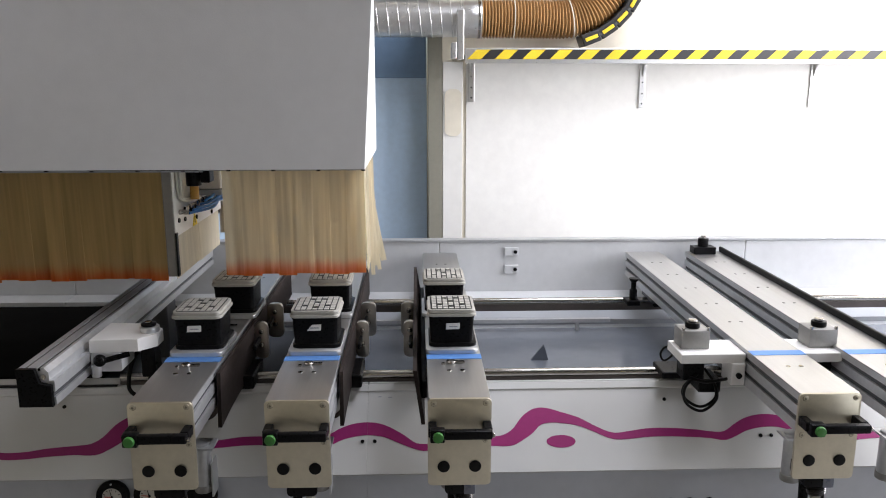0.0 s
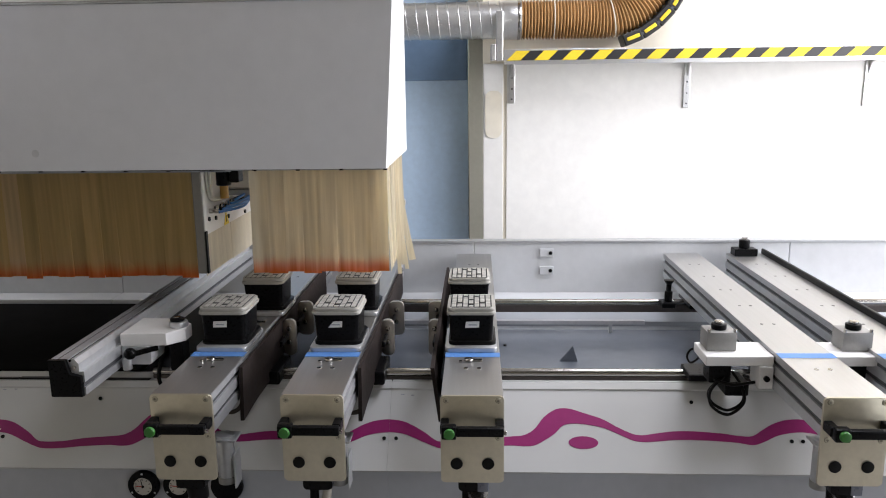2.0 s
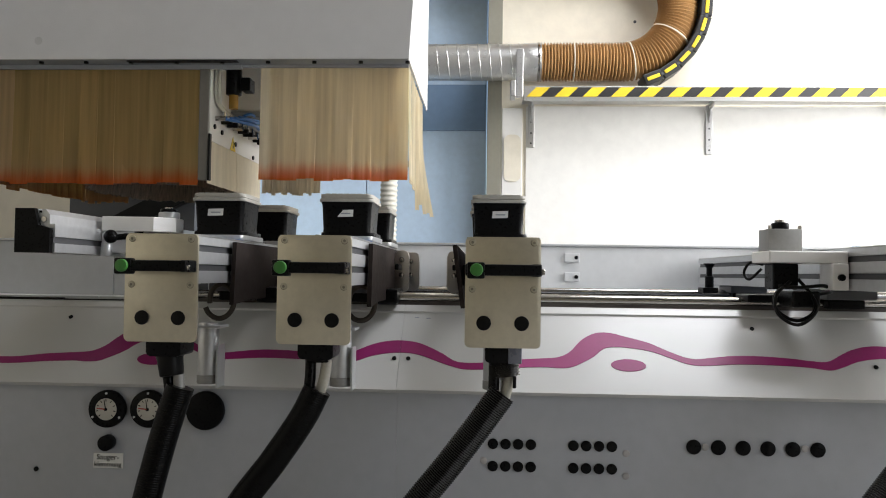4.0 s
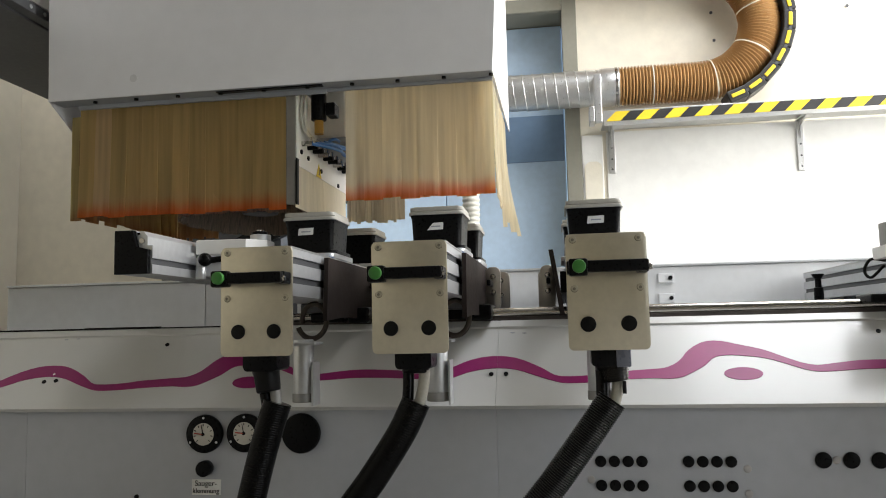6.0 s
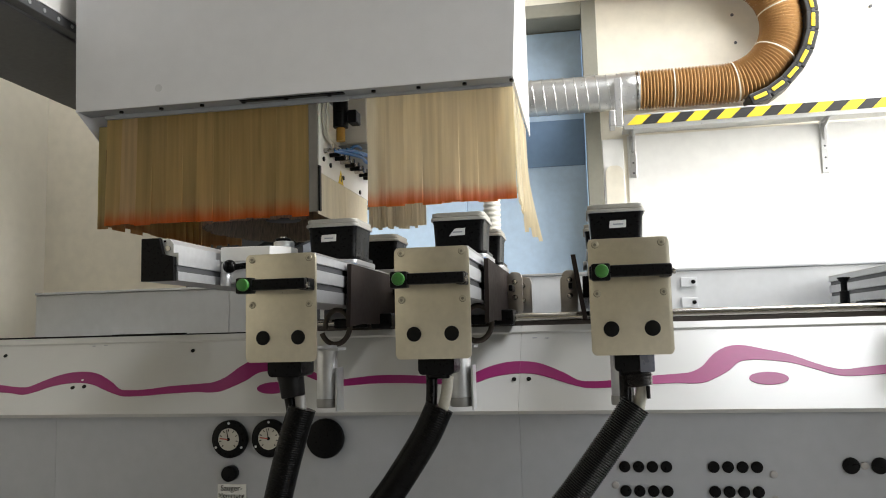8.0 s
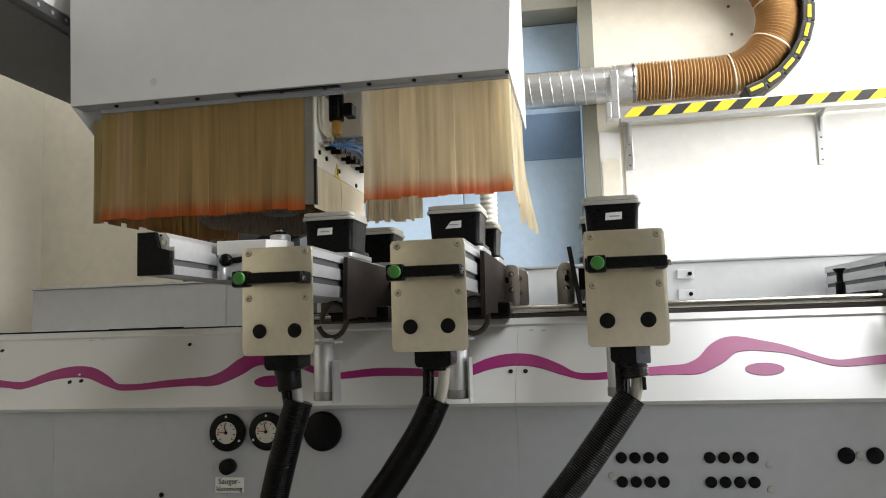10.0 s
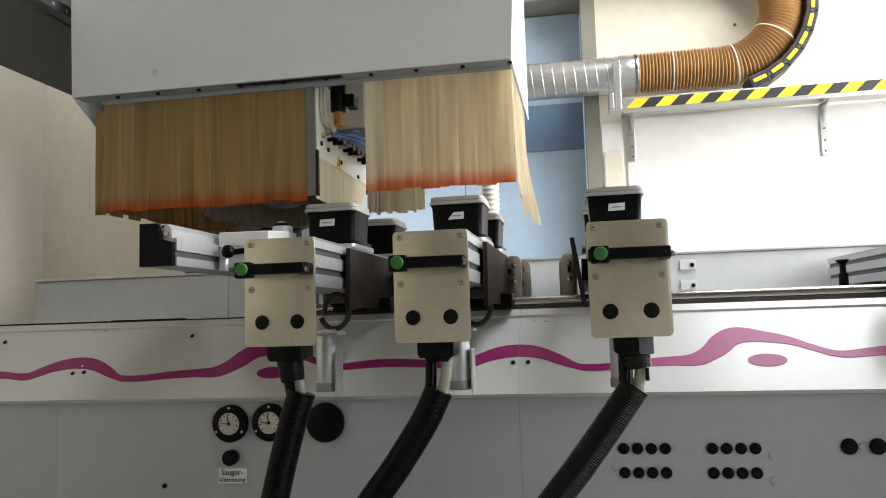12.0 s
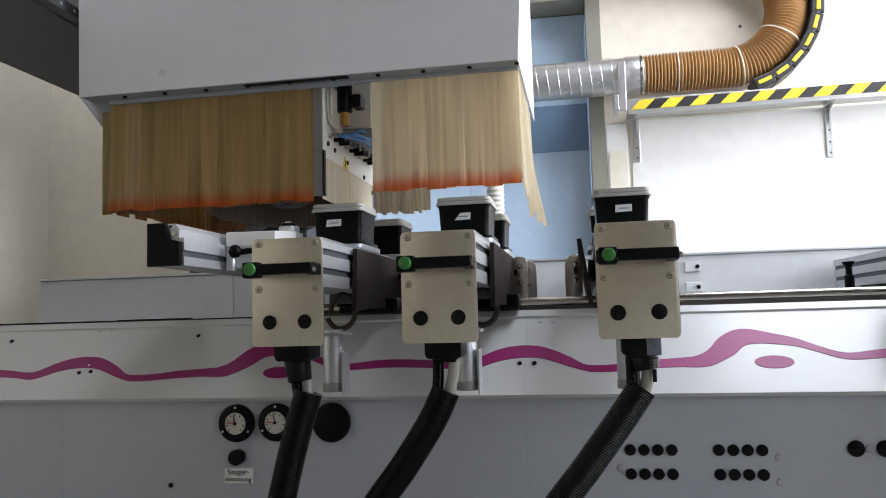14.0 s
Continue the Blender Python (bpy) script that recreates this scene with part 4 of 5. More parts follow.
# ---- stop carriage across the right-hand console ----
def stop_carriage():
    c = thing("stop_carriage", (0.86, 0.34, CZ1), "white stop carriage with two clamp blocks across a console", "stop carriage")
    part("left_arm", box(0.628, 0.808, 0.262, 0.385, 0.778, 0.806, 0.003), M_COVER, c, "white painted arm")
    part("right_arm", box(0.957, 1.085, 0.262, 0.385, 0.778, 0.806, 0.003), M_COVER, c, "white painted arm")
    part("foot", box(0.770, 0.808, 0.258, 0.33, 0.715, 0.778, 0.003), M_COVER, c)
    part("foot_screw", rod((0.789, 0.258, 0.745), (0.789, 0.250, 0.745), 0.008, 12), M_BLACK, c)
    for x in (0.680, 1.043):
        b = part("clamp_block", box(x - 0.040, x + 0.040, 0.302, 0.372, 0.8065, 0.860, 0.003), M_BLOCK, c, "milled grey metal clamp block", smooth=40)
        part("pin", rod((x, 0.337, 0.860), (x, 0.337, 0.876), 0.021, 20, bevel=0.003), M_BLACK, b, smooth=40)
        part("pin_top", rod((x, 0.337, 0.876), (x, 0.337, 0.884), 0.013, 20, bevel=0.002), M_STEEL, b, smooth=40)
        for sx in (-0.035, 0.035):
            part("bolt", rod((x + sx, 0.307, 0.8595), (x + sx, 0.307, 0.868), 0.0045, 10), M_STEEL, b)
        part("sensor", box(x - 0.03, x + 0.03, 0.30, 0.36, 0.715, 0.777, 0.004), M_BLACK, c)
    for k in range(2):
        o = 0.009 * k
        part("cable", sweep(smooth_line([(0.69, 0.30, 0.735), (0.650, 0.29 - o, 0.70), (0.656, 0.29 - o, 0.665 - o), (0.70, 0.285 - o, 0.642 - o), (0.742, 0.29 - o, 0.665), (0.745, 0.31, 0.70), (0.72, 0.33, 0.74)], 40), 0.0042, 8), M_RUBBER, c, "black looped cable", smooth=60)
    part("cable", sweep(smooth_line([(0.655, 0.38, 0.775), (0.630, 0.40, 0.780), (0.618, 0.41, 0.755), (0.628, 0.40, 0.738), (0.655, 0.39, 0.765)], 30), 0.0035, 8), M_RUBBER, c, "black looped cable", smooth=60)
    for k in range(1, 2):
        o = 0.011 * k
        part("cable", sweep(smooth_line([(0.70, 0.33, 0.745 - o), (0.66, 0.30 + o, 0.738 - o), (0.70, 0.275, 0.732 - o), (0.76, 0.28, 0.736 - o), (0.80, 0.33, 0.722 - o), (0.78, 0.40, 0.70)], 32), 0.0045, 8), M_RUBBER, c, "black looped cable", smooth=60)
    part("valve_block", box(0.70, 0.765, 0.31, 0.40, 0.672, 0.712, 0.005), M_BLACK, c)
    part("ground_shoe", box(0.625, 0.75, 0.40, 0.50, 0.680, 0.700, 0.004), M_BLACK, c)
    c.location = (0.86, 0.38, CZ1 - 0.025)


stop_carriage()


def flank_clamp():
    c = thing("flank_clamp", (0.79, 1.2, 0.66), "black screw clamp at a console's flank", "clamp")
    part("foot", box(0.755, 0.806, 1.17, 1.24, 0.663, 0.682, 0.003), M_BLACK, c)
    part("spindle", rod((0.785, 1.205, 0.68), (0.785, 1.205, 0.755), 0.010, 14), M_BLACK, c, smooth=40)
    part("collar", rod((0.785, 1.205, 0.681), (0.785, 1.205, 0.722), 0.015, 16, bevel=0.003), M_BLACK, c, smooth=40)
    part("grip", rod((0.785, 1.205, 0.750), (0.785, 1.205, 0.766), 0.011, 16, 0.021, bevel=0.002), M_BLACK, c, smooth=40)
    c.location = (0.752, 1.2, 0.66)


flank_clamp()

edge_seal = thing("edge_seal", (1.225, 0.8, 0.79), "black rubber seal strip along a console's edge", "seal")
part("seal", box(1.2185, 1.232, 0.01, 1.57, 0.786, 0.812, 0.004), M_RUBBER, edge_seal)


# ---- machining head ----
HX0, HX1, HY, HZ, HB = -1.495, -0.240, 0.45, 1.277, 1.10
HF = 1.73


def head_slope(x, s, out=0.0):
    return Vector((x, HY + 0.32 * s - 0.947 * out, HF + 0.02 + 0.947 * s + 0.32 * out))


def pvc_strip(x, y, w, z0, z1, axis, parent, name, material, rnd):
    """One hanging strip, slightly bowed, about 2 mm thick."""
    bm = bmesh.new()
    bow, kick = rnd.uniform(0.0003, 0.0015), rnd.uniform(-0.005, 0.008)
    nz, nx = 5, 4
    grids = []
    for off in (0.0, 0.002):
        grid = []
        for i in range(nz + 1):
            t = i / nz
            row = []
            for j in range(nx + 1):
                u = j / nx - 0.5
                a, b = u * w, bow * (4 * u * u) + kick * t * t - off
                z = z1 + (z0 - z1) * t
                p = (x + a, y - b, z) if axis == "x" else (x + b, y + a, z)
                row.append(bm.verts.new(p))
            grid.append(row)
        grids.append(grid)
    for g_, flip in ((grids[0], False), (grids[1], True)):
        for i in range(nz):
            for j in range(nx):
                q = [g_[i][j], g_[i][j + 1], g_[i + 1][j + 1], g_[i + 1][j]]
                bm.faces.new(list(reversed(q)) if flip else q)
    a, b = grids
    for i in range(nz):
        bm.faces.new((a[i][0], a[i + 1][0], b[i + 1][0], b[i][0]))
        bm.faces.new((a[i][nx], b[i][nx], b[i + 1][nx], a[i + 1][nx]))
    for j in range(nx):
        bm.faces.new((a[0][j], b[0][j], b[0][j + 1], a[0][j + 1]))
        bm.faces.new((a[nz][j], a[nz][j + 1], b[nz][j + 1], b[nz][j]))
    return part(name, bm, material, parent, smooth=50)


def machining_head():
    h = thing("machining_head", ((HX0 + HX1) / 2, 0.8, 0.95), "grey and white machine head hung with amber strip curtains", "machine head")
    # front panel: trapezoid, wider at the fold
    bm = bmesh.new()
    pts = [(HX0, HZ), (HX1, HZ), (HX1 + 0.028, HF), (HX0 - 0.010, HF)]
    extrude_y(pts, HY, HY + 0.004, bm, 0.0012)
    front = part("front_panel", bm, M_HEADGREY, h, "grey painted front panel")
    part("stain", rod((-1.237, HY - 0.0004, 1.327), (-1.237, HY + 0.001, 1.327), 0.011, 16), M_STAIN, front)
    part("fold", box(HX0 - 0.010, HX1 + 0.028, HY - 0.003, HY + 0.01, HF + 0.001, HF + 0.006, 0.001), M_ALUX, h)
    bm = bmesh.new()
    cs = [head_slope(0, -0.012, 0), head_slope(0, 0.55, 0), head_slope(0, 0.55, -0.006), head_slope(0, -0.012, -0.006)]
    extrude_x([(p.y, p.z) for p in cs], HX0 - 0.010, HX1 + 0.028, bm, 0.0012)
    cover = part("sloped_cover", bm, M_COVER, h, "white painted sloped cover")
    part("wave", wave_strip(HX0 - 0.008, HX1 + 0.026, head_slope, -0.905, 1.06), M_PURPLE, cover, "purple painted wave")
    part("oval", oval_patch(-0.90 + 0.055, 0.095, 0.046, 0.020, head_slope), M_PURPLE, cover, "purple painted oval")
    top = head_slope(0, 0.55, 0)
    part("top_panel", box(HX0 - 0.010, HX1 + 0.028, top.y, HB + 0.05, top.z - 0.006, top.z, 0.001), M_COVER, h)
    side = [(HY + 0.005, HZ), (HY + 0.005, HF + 0.004), (head_slope(0, 0.54, -0.008).y, head_slope(0, 0.54, -0.008).z), (HB, top.z - 0.008), (HB, HZ)]
    part("right_panel", extrude_x(side, HX1 - 0.004, HX1), M_COVER, h, "white painted side panel")
    lside = [(HY + 0.005, HZ), (HY + 0.005, HF + 0.004), (side[2]), (HB, top.z - 0.008), (HB, HZ - 0.10), (HY + 0.18, HZ - 0.10)]
    part("left_panel", extrude_x(lside, HX0, HX0 + 0.004), M_HEADGREY, h)
    part("back_panel", box(HX0, -0.80, HB + 0.001, HB + 0.006, HZ, top.z - 0.008), M_GREY, h)
    fl = part("bottom_flange", wall_sheet([(HX0 + 0.005, HX1 - 0.005, HY + 0.005, HY + 0.062, HZ + 0.0, HZ + 0.003), (HX0 + 0.06, -0.70, HY + 0.052, HY + 0.062, HZ - 0.012, HZ - 0.001), (-0.699, HX1 - 0.006, HY + 0.052, HY + 0.062, HZ - 0.008, HZ - 0.001)]), M_GREY, h)
    for i in range(10):
        x = HX0 + 0.129 + i * 0.1245
        part("bolt", rod((x, HY + 0.024, HZ), (x, HY + 0.024, HZ - 0.006), 0.006, 10), M_BLACK, fl)
    part("slot", box(-1.0, -0.70, HY + 0.012, HY + 0.030, HZ - 0.003, HZ - 0.0005), M_BLACK, fl)
    rnd = random.Random(5)
    # front curtains
    for x0, x1, z0, plastic in ((-1.435, -0.818, 0.952, M_STRIP), (-0.648, -0.247, 0.966, M_STRIPBACKLIT)):
        n = int((x1 - x0) / 0.046)
        w = (x1 - x0) / n
        for i in range(n):
            shade = M_STRIPWORN if plastic is M_STRIP and i == 1 else plastic
            pvc_strip(x0 + (i + 0.5) * w, HY + 0.064, w * 1.04, z0 + rnd.uniform(-0.004, 0.004), HZ - 0.006, "x", h, "strip", shade, rnd)
        for i in range(n - 1):
            pvc_strip(x0 + (i + 1) * w, HY + 0.070, w * 1.02, z0 + 0.003 + rnd.uniform(-0.002, 0.002), HZ - 0.006, "x", h, "strip", plastic, rnd)
    # yellowed corner strips that stand a little outside the front curtain
    for dx, dy in ((-0.010, 0.066), (-0.014, 0.090)):
        pvc_strip(HX0 + 0.055 + dx, HY + dy, 0.026, 0.948 + rnd.uniform(-0.004, 0.004), HZ - 0.03, "x", h, "strip", M_STRIPEDGE, rnd)
    # side and rear curtains; left and left-rear strips are coloured darker as shade
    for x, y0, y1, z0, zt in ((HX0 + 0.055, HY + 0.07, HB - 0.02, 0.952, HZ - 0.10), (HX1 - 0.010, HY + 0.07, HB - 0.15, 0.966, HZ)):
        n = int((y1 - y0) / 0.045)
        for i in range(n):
            pvc_strip(x + rnd.uniform(-0.004, 0.004), y0 + (i + 0.5) * (y1 - y0) / n, 0.064, z0 + rnd.uniform(-0.008, 0.008), zt, "y", h, "strip", M_STRIPSIDESHADE if x < -1 else M_STRIPPALE, rnd)
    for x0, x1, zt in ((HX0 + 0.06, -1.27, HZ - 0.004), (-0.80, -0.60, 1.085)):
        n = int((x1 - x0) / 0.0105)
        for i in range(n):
            pvc_strip(x0 + (i + 0.5) * (x1 - x0) / n, HB - 0.03 + rnd.uniform(-0.005, 0.005), rnd.uniform(0.010, 0.017), (0.950 if zt > 1.2 else 0.985) + rnd.uniform(-0.007, 0.007), zt, "x", h, "strip", M_STRIPREARSHADE if zt > 1.2 else M_STRIPHAZE, rnd)
    part("rear_bar", box(-0.80, HX1 - 0.005, HB - 0.032, HB - 0.022, 1.080, 1.10, 0.002), M_ALUX, h)
    # partition with the drilling block behind the gap
    part("partition", box(-0.796, -0.792, HY + 0.075, HB - 0.05, 1.075, HZ + 0.02), M_COVER, h, "white partition plate")
    part("partition_edge", box(-0.817, -0.7905, HY + 0.058, HY + 0.066, 0.962, HZ - 0.009, 0.002), M_POST, h, "dull grey metal post")
    part("edge_rubber", box(-0.7895, -0.784, HY + 0.056, HY + 0.072, 0.962, 1.09, 0.002), M_RUBBER, h, "black rubber edge")
    for i in range(4):
        pvc_strip(-0.794, HY + 0.125 + i * 0.126, 0.128, 0.955 + rnd.uniform(-0.004, 0.004), 1.078, "y", h, "flap", M_LINER, rnd)
    block = part("drill_block", box(-0.788, -0.70, 0.70, 1.00, 1.19, 1.70, 0.006), M_COVER, h, "white drilling unit housing")
    part("block_sill", box(-0.792, -0.698, 0.695, 1.01, 1.172, 1.189, 0.002), M_GREY, h)
    part("motor", rod((-0.752, 0.60, 1.215), (-0.752, 0.60, 1.42), 0.022, 24, bevel=0.003), M_BLACK, h, "black spindle motor", smooth=40)
    part("motor_collar", rod((-0.752, 0.60, 1.176), (-0.752, 0.60, 1.214), 0.013, 20), M_BRASS, h, "amber collar")
    part("valve_box", box(-0.728, -0.700, 0.58, 0.63, 1.225, 1.262, 0.004), M_BLACK, h)
    rnd2 = random.Random(9)
    for k in range(9):
        y = 0.565 + k * 0.050
        part("fitting", rod((-0.790, y, 1.142), (-0.760, y, 1.142), 0.0075, 12), M_BLACK if k % 3 else M_STEEL, h)
        part("nipple", rod((-0.765, y, 1.142), (-0.765, y, 1.160), 0.005, 10), M_STEEL, h)
    for k in range(5):
        z = 1.143 + 0.006 * k
        ctrl = [(-0.760 + 0.006 * k, 0.56 + 0.02 * k, z - 0.004)]
        ctrl += [(-0.716 + rnd2.uniform(-0.010, 0.010), 0.66 + 0.10 * q, z + rnd2.uniform(-0.008, 0.010)) for q in range(4)] + [(-0.73, 1.03, z)]
        part("air_hose", sweep(smooth_line(ctrl, 30), 0.0042, 8), M_BLUEHOSE, h, "blue air hose", smooth=60)
    for k in range(2):
        part("cable", sweep(smooth_line([(-0.785 + 0.010 * k, 0.555, HZ + 0.05), (-0.786 + 0.010 * k, 0.55, 1.21), (-0.780, 0.585, 1.172 + 0.006 * k), (-0.775, 0.74, 1.165)], 24), 0.0045, 8), M_PALEHOSE, h, "pale cable", smooth=60)
    for y, z in ((0.56, 1.118), (0.62, 1.112), (0.74, 1.098), (0.92, 1.085)):
        part("screw", rod((-0.792, y, z), (-0.788, y, z), 0.007, 10), M_BLACK, h)
    tri = part("warning_sign", extrude_x([(0.695, 1.045 + 0.03), (0.745, 1.045 + 0.03), (0.72, 1.118)], -0.7918, -0.7908), M_YELLOW, h, "yellow triangular warning sticker")
    part("warning_mark", extrude_x([(0.716, 1.083), (0.724, 1.083), (0.722, 1.104), (0.718, 1.104)], -0.7907, -0.7902), M_BLACK, tri)
    # added dark plates that stand in for the shade inside of the hood
    part("hood_floor", box(HX0 + 0.10, -0.80, HY + 0.10, HB - 0.001, 1.0545, 1.065, 0.004), M_DARKGREY, h, "dark grey plate standing in for the hood's shaded inside")
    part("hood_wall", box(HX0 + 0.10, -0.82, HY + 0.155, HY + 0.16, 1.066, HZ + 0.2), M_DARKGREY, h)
    # rounded brush skirt with a frayed lower edge
    bm = bmesh.new()
    rings = [[], [], [], []]
    cbx, cby = -1.022, 0.835
    for k in range(168):
        a = 2 * math.pi * k / 168
        ca, sa = math.cos(a), math.sin(a)
        ux, uy = math.copysign(abs(ca) ** 0.8, ca), math.copysign(abs(sa) ** 0.8, sa)
        fray = rnd.uniform(-0.004, 0.004)
        for ring, (g_, z) in zip(rings, ((0.010, 0.957 + fray), (0.0, 1.054), (-0.010, 1.054), (0.003, 0.959 + fray))):
            ring.append(bm.verts.new((cbx + (0.212 + g_) * ux, cby + (0.262 + g_) * uy, z)))
    for a, b in zip(rings, rings[1:] + rings[:1]):
        for k in range(168):
            bm.faces.new((a[k], a[(k + 1) % 168], b[(k + 1) % 168], b[k]))
    part("brush_skirt", bm, M_BRISTLE, h, "frayed grey-brown bristle skirt")
    part("spindle_nose", rod((cbx, cby, 0.99), (cbx, cby, 1.055), 0.055, 28, 0.075, bevel=0.004), M_DARKGREY, h, smooth=40)
    # a few narrow strips bent outward at the corner
    for k in range(6):
        y = HY + 0.30 + 0.045 * k
        reach, drop = (0.002, 0.010, 0.018, 0.006, 0.024, 0.030)[k], (0.905, 0.925, 0.900, 0.935, 0.910, 0.902)[k]
        ctrl = [(HX1 - 0.012, y, HZ), (HX1 - 0.008, y, 1.12), (HX1 - 0.004 + reach * 0.35, y, 1.02), (HX1 + reach, y - 0.01, drop)]
        line = smooth_line(ctrl, 8)
        bm = bmesh.new()
        rows = [[bm.verts.new(p + Vector((dx, dy, 0))) for dx, dy in ((-0.006, -0.002), (0.006, 0.002), (0.006, 0.004), (-0.006, 0.0))] for p in line]
        for a, b in zip(rows, rows[1:]):
            for q in range(4):
                bm.faces.new((a[q], a[(q + 1) % 4], b[(q + 1) % 4], b[q]))
        bm.faces.new(rows[0])
        bm.faces.new(list(reversed(rows[-1])))
        part("bent_strip", bm, M_STRIPPALE, h, "narrow strip bent outward")
    return h


machining_head()


# ---- gantry arm left of the head ----
def gantry_arm():
    x0, x1, y0, y1, z0, z1 = -2.03, -1.555, -0.135, 2.2, 1.53, 2.42
    a = thing("gantry_arm", (-1.8, 1.9, 0), "cream painted gantry arm with a steel rail along its flank", "gantry")
    part("arm_front", box(x0, x1 - 0.001, y0, y0 + 0.02, z0, z1, 0.004), M_ARM, a, "cream painted end cover")
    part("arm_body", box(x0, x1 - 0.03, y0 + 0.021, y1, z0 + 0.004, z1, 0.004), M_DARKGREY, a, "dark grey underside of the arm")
    part("flank", box(x1 - 0.029, x1 - 0.002, y0 + 0.021, 0.62, z0 + 0.05, z1, 0.002), M_COVER, a, "white painted flank panel")
    part("rear_flank", box(x1 - 0.029, x1 - 0.002, 0.624, y1, z0 + 0.05, z1, 0.002), M_GREY, a)
    r = part("linear_rail", box(x1 - 0.03, x1 + 0.008, y0 + 0.03, y1, z0 + 0.010, z0 + 0.040, 0.002), M_DARKGREY, a, "dark drilled linear rail")
    for i in range(18):
        y = y0 + 0.09 + i * 0.06
        part("rail_hole", rod((x1 + 0.006, y, z0 + 0.025), (x1 + 0.0095, y, z0 + 0.025), 0.006, 10), M_ALUX, r)
    part("rail_end", box(x1 - 0.03, x1 + 0.012, y0 + 0.022, y0 + 0.05, z0 + 0.004, z0 + 0.046, 0.003), M_BLACK, r)
    b = part("buffer_bracket", box(x1 - 0.002, x1 + 0.055, y0 + 0.02, y0 + 0.17, 1.655, 1.97, 0.012), M_BLACK, a, "black buffer bracket")
    for z in (1.71, 1.85):
        part("roller", rod((x1 + 0.03, y0 + 0.17, z), (x1 + 0.03, y0 + 0.215, z), 0.045, 20, 0.03), M_BLACK, b, smooth=40)
    part("flank_hole", rod((x1 - 0.003, 0.24, 1.625), (x1 + 0.001, 0.24, 1.625), 0.010, 12), M_BLACK, a)
    # column standing behind the bed, with a slanted shoulder
    part("column", extrude_y([(-1.86, 0.0), (-1.30, 0.0), (-1.30, z0 + 0.003), (-1.92, z0 + 0.003), (-1.86, 1.25)], 1.76, 2.15), M_DARKGREY, a, "dark grey steel column")
    return a


gantry_arm()


def cable_chain():
    c = thing("cable_chain", (-1.4, 1.69, 0.8), "black cable duct sloping down behind the bed", "cable duct")
    line = smooth_line([(-1.16, 1.69, 1.105), (-1.26, 1.69, 1.07), (-1.36, 1.69, 1.03), (-1.62, 1.69, 0.90), (-1.75, 1.69, 0.82)], 24)
    bm = bmesh.new()
    rows = [[bm.verts.new(p + Vector((0, dy, dz))) for dy, dz in ((-0.02, -0.045), (0.02, -0.045), (0.02, 0.045), (-0.02, 0.045))] for p in line]
    for a, b in zip(rows, rows[1:]):
        for q in range(4):
            bm.faces.new((a[q], a[(q + 1) % 4], b[(q + 1) % 4], b[q]))
    bm.faces.new(rows[0])
    bm.faces.new(list(reversed(rows[-1])))
    part("duct", bm, M_RUBBER, c)


cable_chain()


# ---- shelf, duct and hose loop on the back wall ----
def wall_shelf():
    s = thing("wall_shelf", (1.8, 2.5, 1.68), "long grey metal wall tray edged with yellow and black hazard tape", "shelf")
    x0, x1, y0, y1 = 0.155, 3.0, 2.40, 2.635
    part("tray_floor", box(x0, x1, y0, y1, 1.640, 1.648, 0.001), M_ZINC, s)
    lip = part("front_lip", box(x0, x1, y0 - 0.004, y0 - 0.001, 1.606, 1.682, 0.001), M_ZINC, s, "folded metal front lip")
    w, z0, z1, lean = 0.071, 1.627, 1.675, 0.050
    n = int((x1 - x0 - 0.08) / w)
    for i in range(n):
        xa = x0 + 0.012 + i * w
        bm = extrude_y([(xa, z0), (xa + w, z0), (xa + w + lean, z1), (xa + lean, z1)], y0 - 0.0062, y0 - 0.0042)
        part("tape_stripe", bm, M_YELLOW if i % 2 == 0 else M_CHAIN, lip)
    part("end_plate", box(x0 - 0.040, x0 - 0.004, y0 - 0.01, y0 + 0.02, 1.625, 1.875, 0.004), M_ZINC, s, "galvanised end bracket")
    part("end_arm", box(x0 - 0.068, x0 - 0.041, y0 - 0.01, y0 + 0.10, 1.63, 1.71, 0.004), M_ZINC, s)
    for x, zb in ((0.206, 1.405), (1.150, 1.372), (2.105, 1.372)):
        b = part("bracket", box(x - 0.017, x + 0.017, 2.628, 2.637, zb, 1.638, 0.002), M_ZINC, s, "galvanised shelf bracket")
        part("bracket_arm", box(x - 0.015, x + 0.015, y0 + 0.03, 2.627, 1.630, 1.639, 0.001), M_ZINC, b)
        part("brace", extrude_x([(y0 + 0.10, 1.629), (2.627, 1.629), (2.627, 1.54), (2.60, 1.60)], x - 0.003, x + 0.003), M_ZINC, b)
        for z in (zb + 0.023, zb + 0.078, zb + 0.138):
            part("slot", rod((x, 2.6285, z), (x, 2.6265, z), 0.005, 8), M_DARKGREY, b)
    return s


wall_shelf()

DY, DZC = 2.512, 1.836


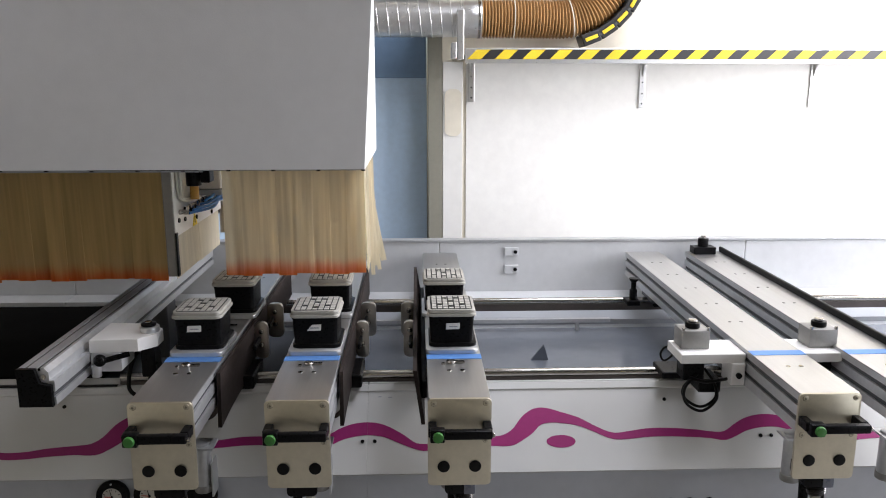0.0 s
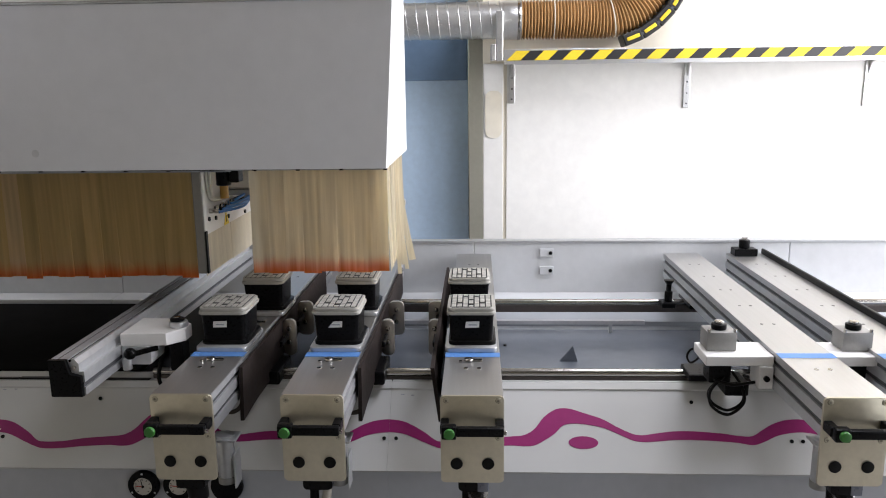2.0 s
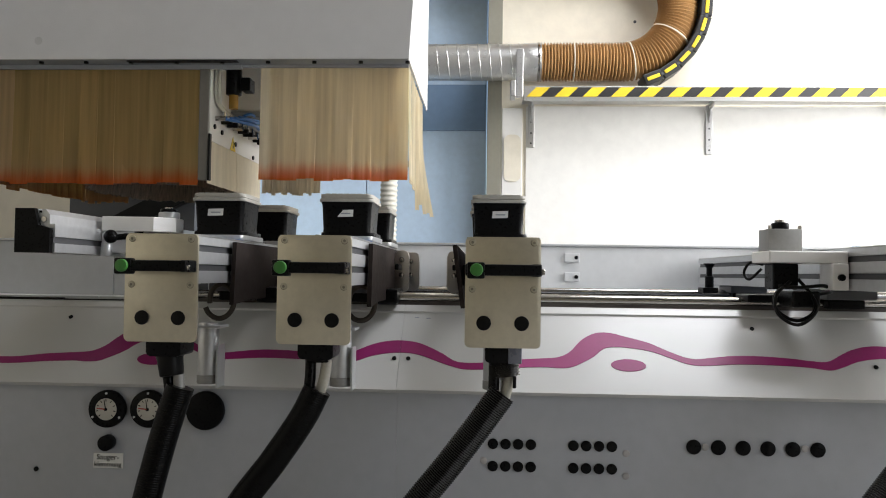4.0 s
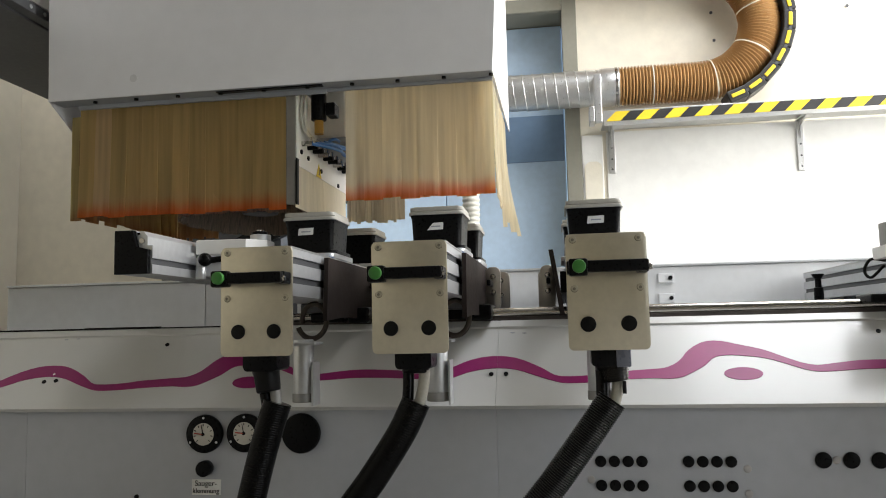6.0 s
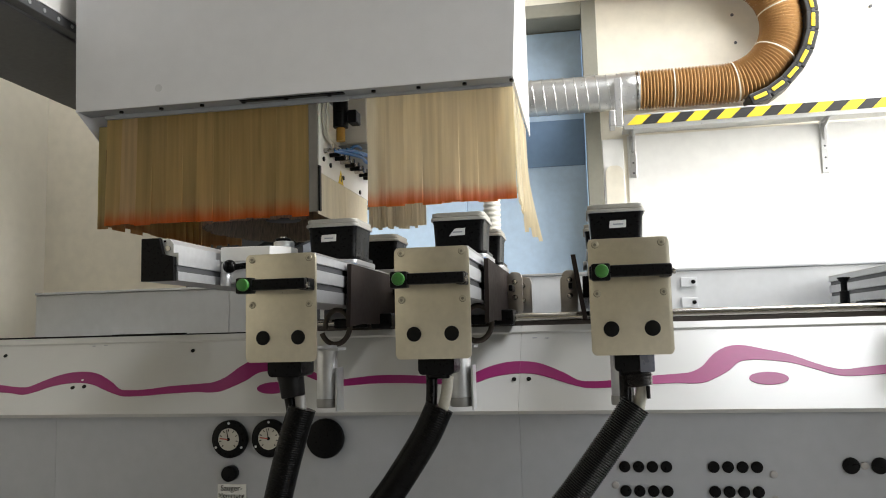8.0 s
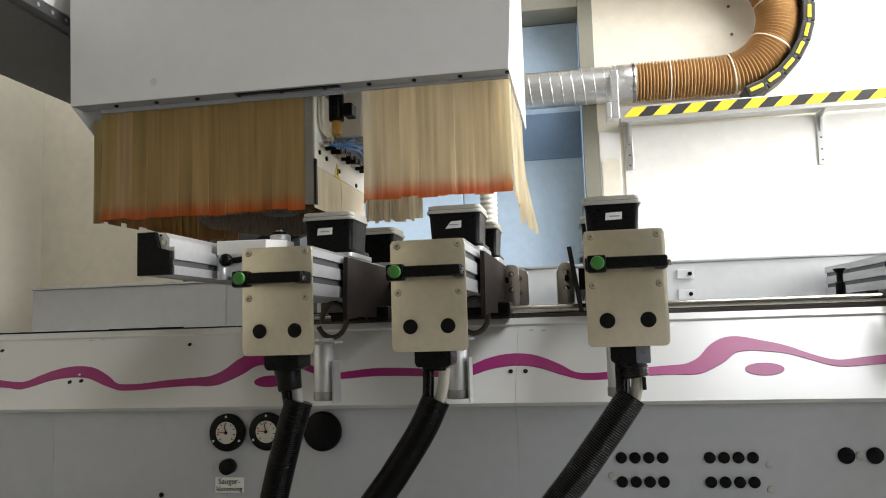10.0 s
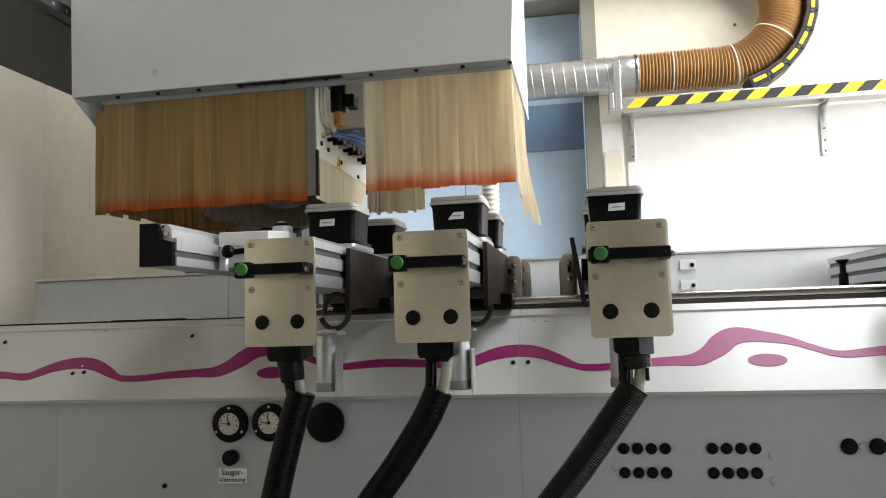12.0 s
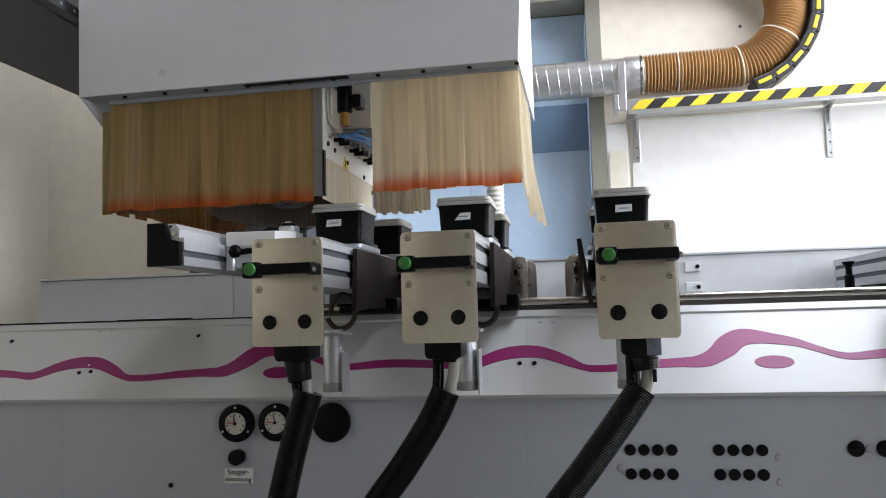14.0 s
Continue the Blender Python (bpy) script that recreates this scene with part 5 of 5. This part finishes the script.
def spiral_duct():
    d = thing("spiral_duct", (-0.3, DY, DZC - 0.1), "galvanised spiral-seam extraction duct", "duct")
    pts = [Vector((-1.25 + 1.483 * i / 40, DY, DZC)) for i in range(41)]
    part("pipe", sweep(pts, 0.094, 32), M_ZINC, d, smooth=50)
    line = []
    for i in range(26 * 20 + 1):
        a = 2 * math.pi * i / 20
        line.append((-1.25 + 1.42 * i / 520, DY + 0.094 * math.cos(a), DZC + 0.094 * math.sin(a)))
    part("seam", sweep(line, 0.0042, 6), M_ZINC, d, "raised spiral seam", smooth=60)
    part("collar", rod((0.150, DY, DZC), (0.252, DY, DZC), 0.0985, 32, bevel=0.003), M_ZINC, d, "galvanised end sleeve", smooth=40)
    part("clamp_band", rod((0.226, DY, DZC), (0.240, DY, DZC), 0.1025, 32, bevel=0.002), M_STEEL, d, smooth=40)


spiral_duct()


def hose_loop():
    h = thing("extraction_hose", (0.8, DY, 1.70), "brown ribbed extraction hose bent into a loop", "hose")
    r, cx, cz = 0.2915, 0.664, DZC + 0.2915
    ctrl = [(0.248, DY, DZC), (0.39, DY, DZC), (0.545, DY, DZC)]
    for k in range(0, 13):
        a = radians(-90 + 15 * k)
        ctrl.append((cx + r * math.cos(a), DY, cz + r * math.sin(a)))
    ctrl += [(0.55, DY, cz + r + 0.01), (0.30, DY, cz + r + 0.03), (0.0, DY, cz + r + 0.06)]
    part("hose", ribbed(ctrl, 0.102, 0.0165, 0.015, 28), M_HOSE, h, smooth=80)
    line = smooth_line(ctrl, 120)
    for i in (10, 28, 43, 57):
        p, d = line[i], (line[i + 1] - line[i]).normalized()
        part("clamp", rod(p - d * 0.003, p + d * 0.003, 0.1026, 28), M_LINER, h, "beige cable tie")
    c = thing("energy_chain", (0.9, DY, 1.70), "black energy chain with yellow links round the hose loop", "cable chain")
    ro = r + 0.128
    for k in range(14):
        ang = math.radians(21 + k * 13.0)
        px, pz = cx + ro * math.sin(ang), cz - ro * math.cos(ang)
        m = Matrix.Translation((px, DY - 0.01, pz)) @ Matrix.Rotation(-ang, 4, "Y")
        bm = box(-0.0485, 0.0485, -0.075, 0.075, -0.030, 0.030, 0.006)
        bmesh.ops.transform(bm, matrix=m, verts=bm.verts)
        link = part("link", bm, M_CHAIN, c)
        bm = box(-0.034, 0.034, -0.082, -0.0745, -0.0095, 0.0095, 0.004)
        bmesh.ops.transform(bm, matrix=m, verts=bm.verts)
        part("slot", bm, M_YELLOW, link, "yellow link insert")
        bm = rod((0.0485, -0.078, 0.0), (0.0485, -0.070, 0.0), 0.008, 10)
        bmesh.ops.transform(bm, matrix=m, verts=bm.verts)
        part("pivot", bm, M_DARKGREY, link)


hose_loop()

for wx, wz in ((0.751, 2.243), (0.759, 2.091), (1.426, 2.223)):
    ws = thing("wall_screw", (wx, YB, wz), "small dark screw standing out of the plaster wall", "screw", "screws in the wall")
    part("shank", rod((wx, YB + 0.002, wz), (wx, YB - 0.008, wz), 0.004, 8), M_STEEL, ws)
    part("screw_head", rod((wx, YB - 0.008, wz), (wx, YB - 0.012, wz), 0.008, 12), M_DARKGREY, ws)

# white ribbed hose hanging in front of the door
vh = thing("vertical_hose", (-0.47, 1.9, 0.0), "pale ribbed hose standing on the floor behind the bed", "hose")
part("hose", ribbed([(-0.47, 1.9, 0.0), (-0.47, 1.9, 0.9), (-0.47, 1.9, 1.25), (-0.50, 1.9, 1.6)], 0.040, 0.022, 0.006, 20), M_PALEHOSE, vh, smooth=80)
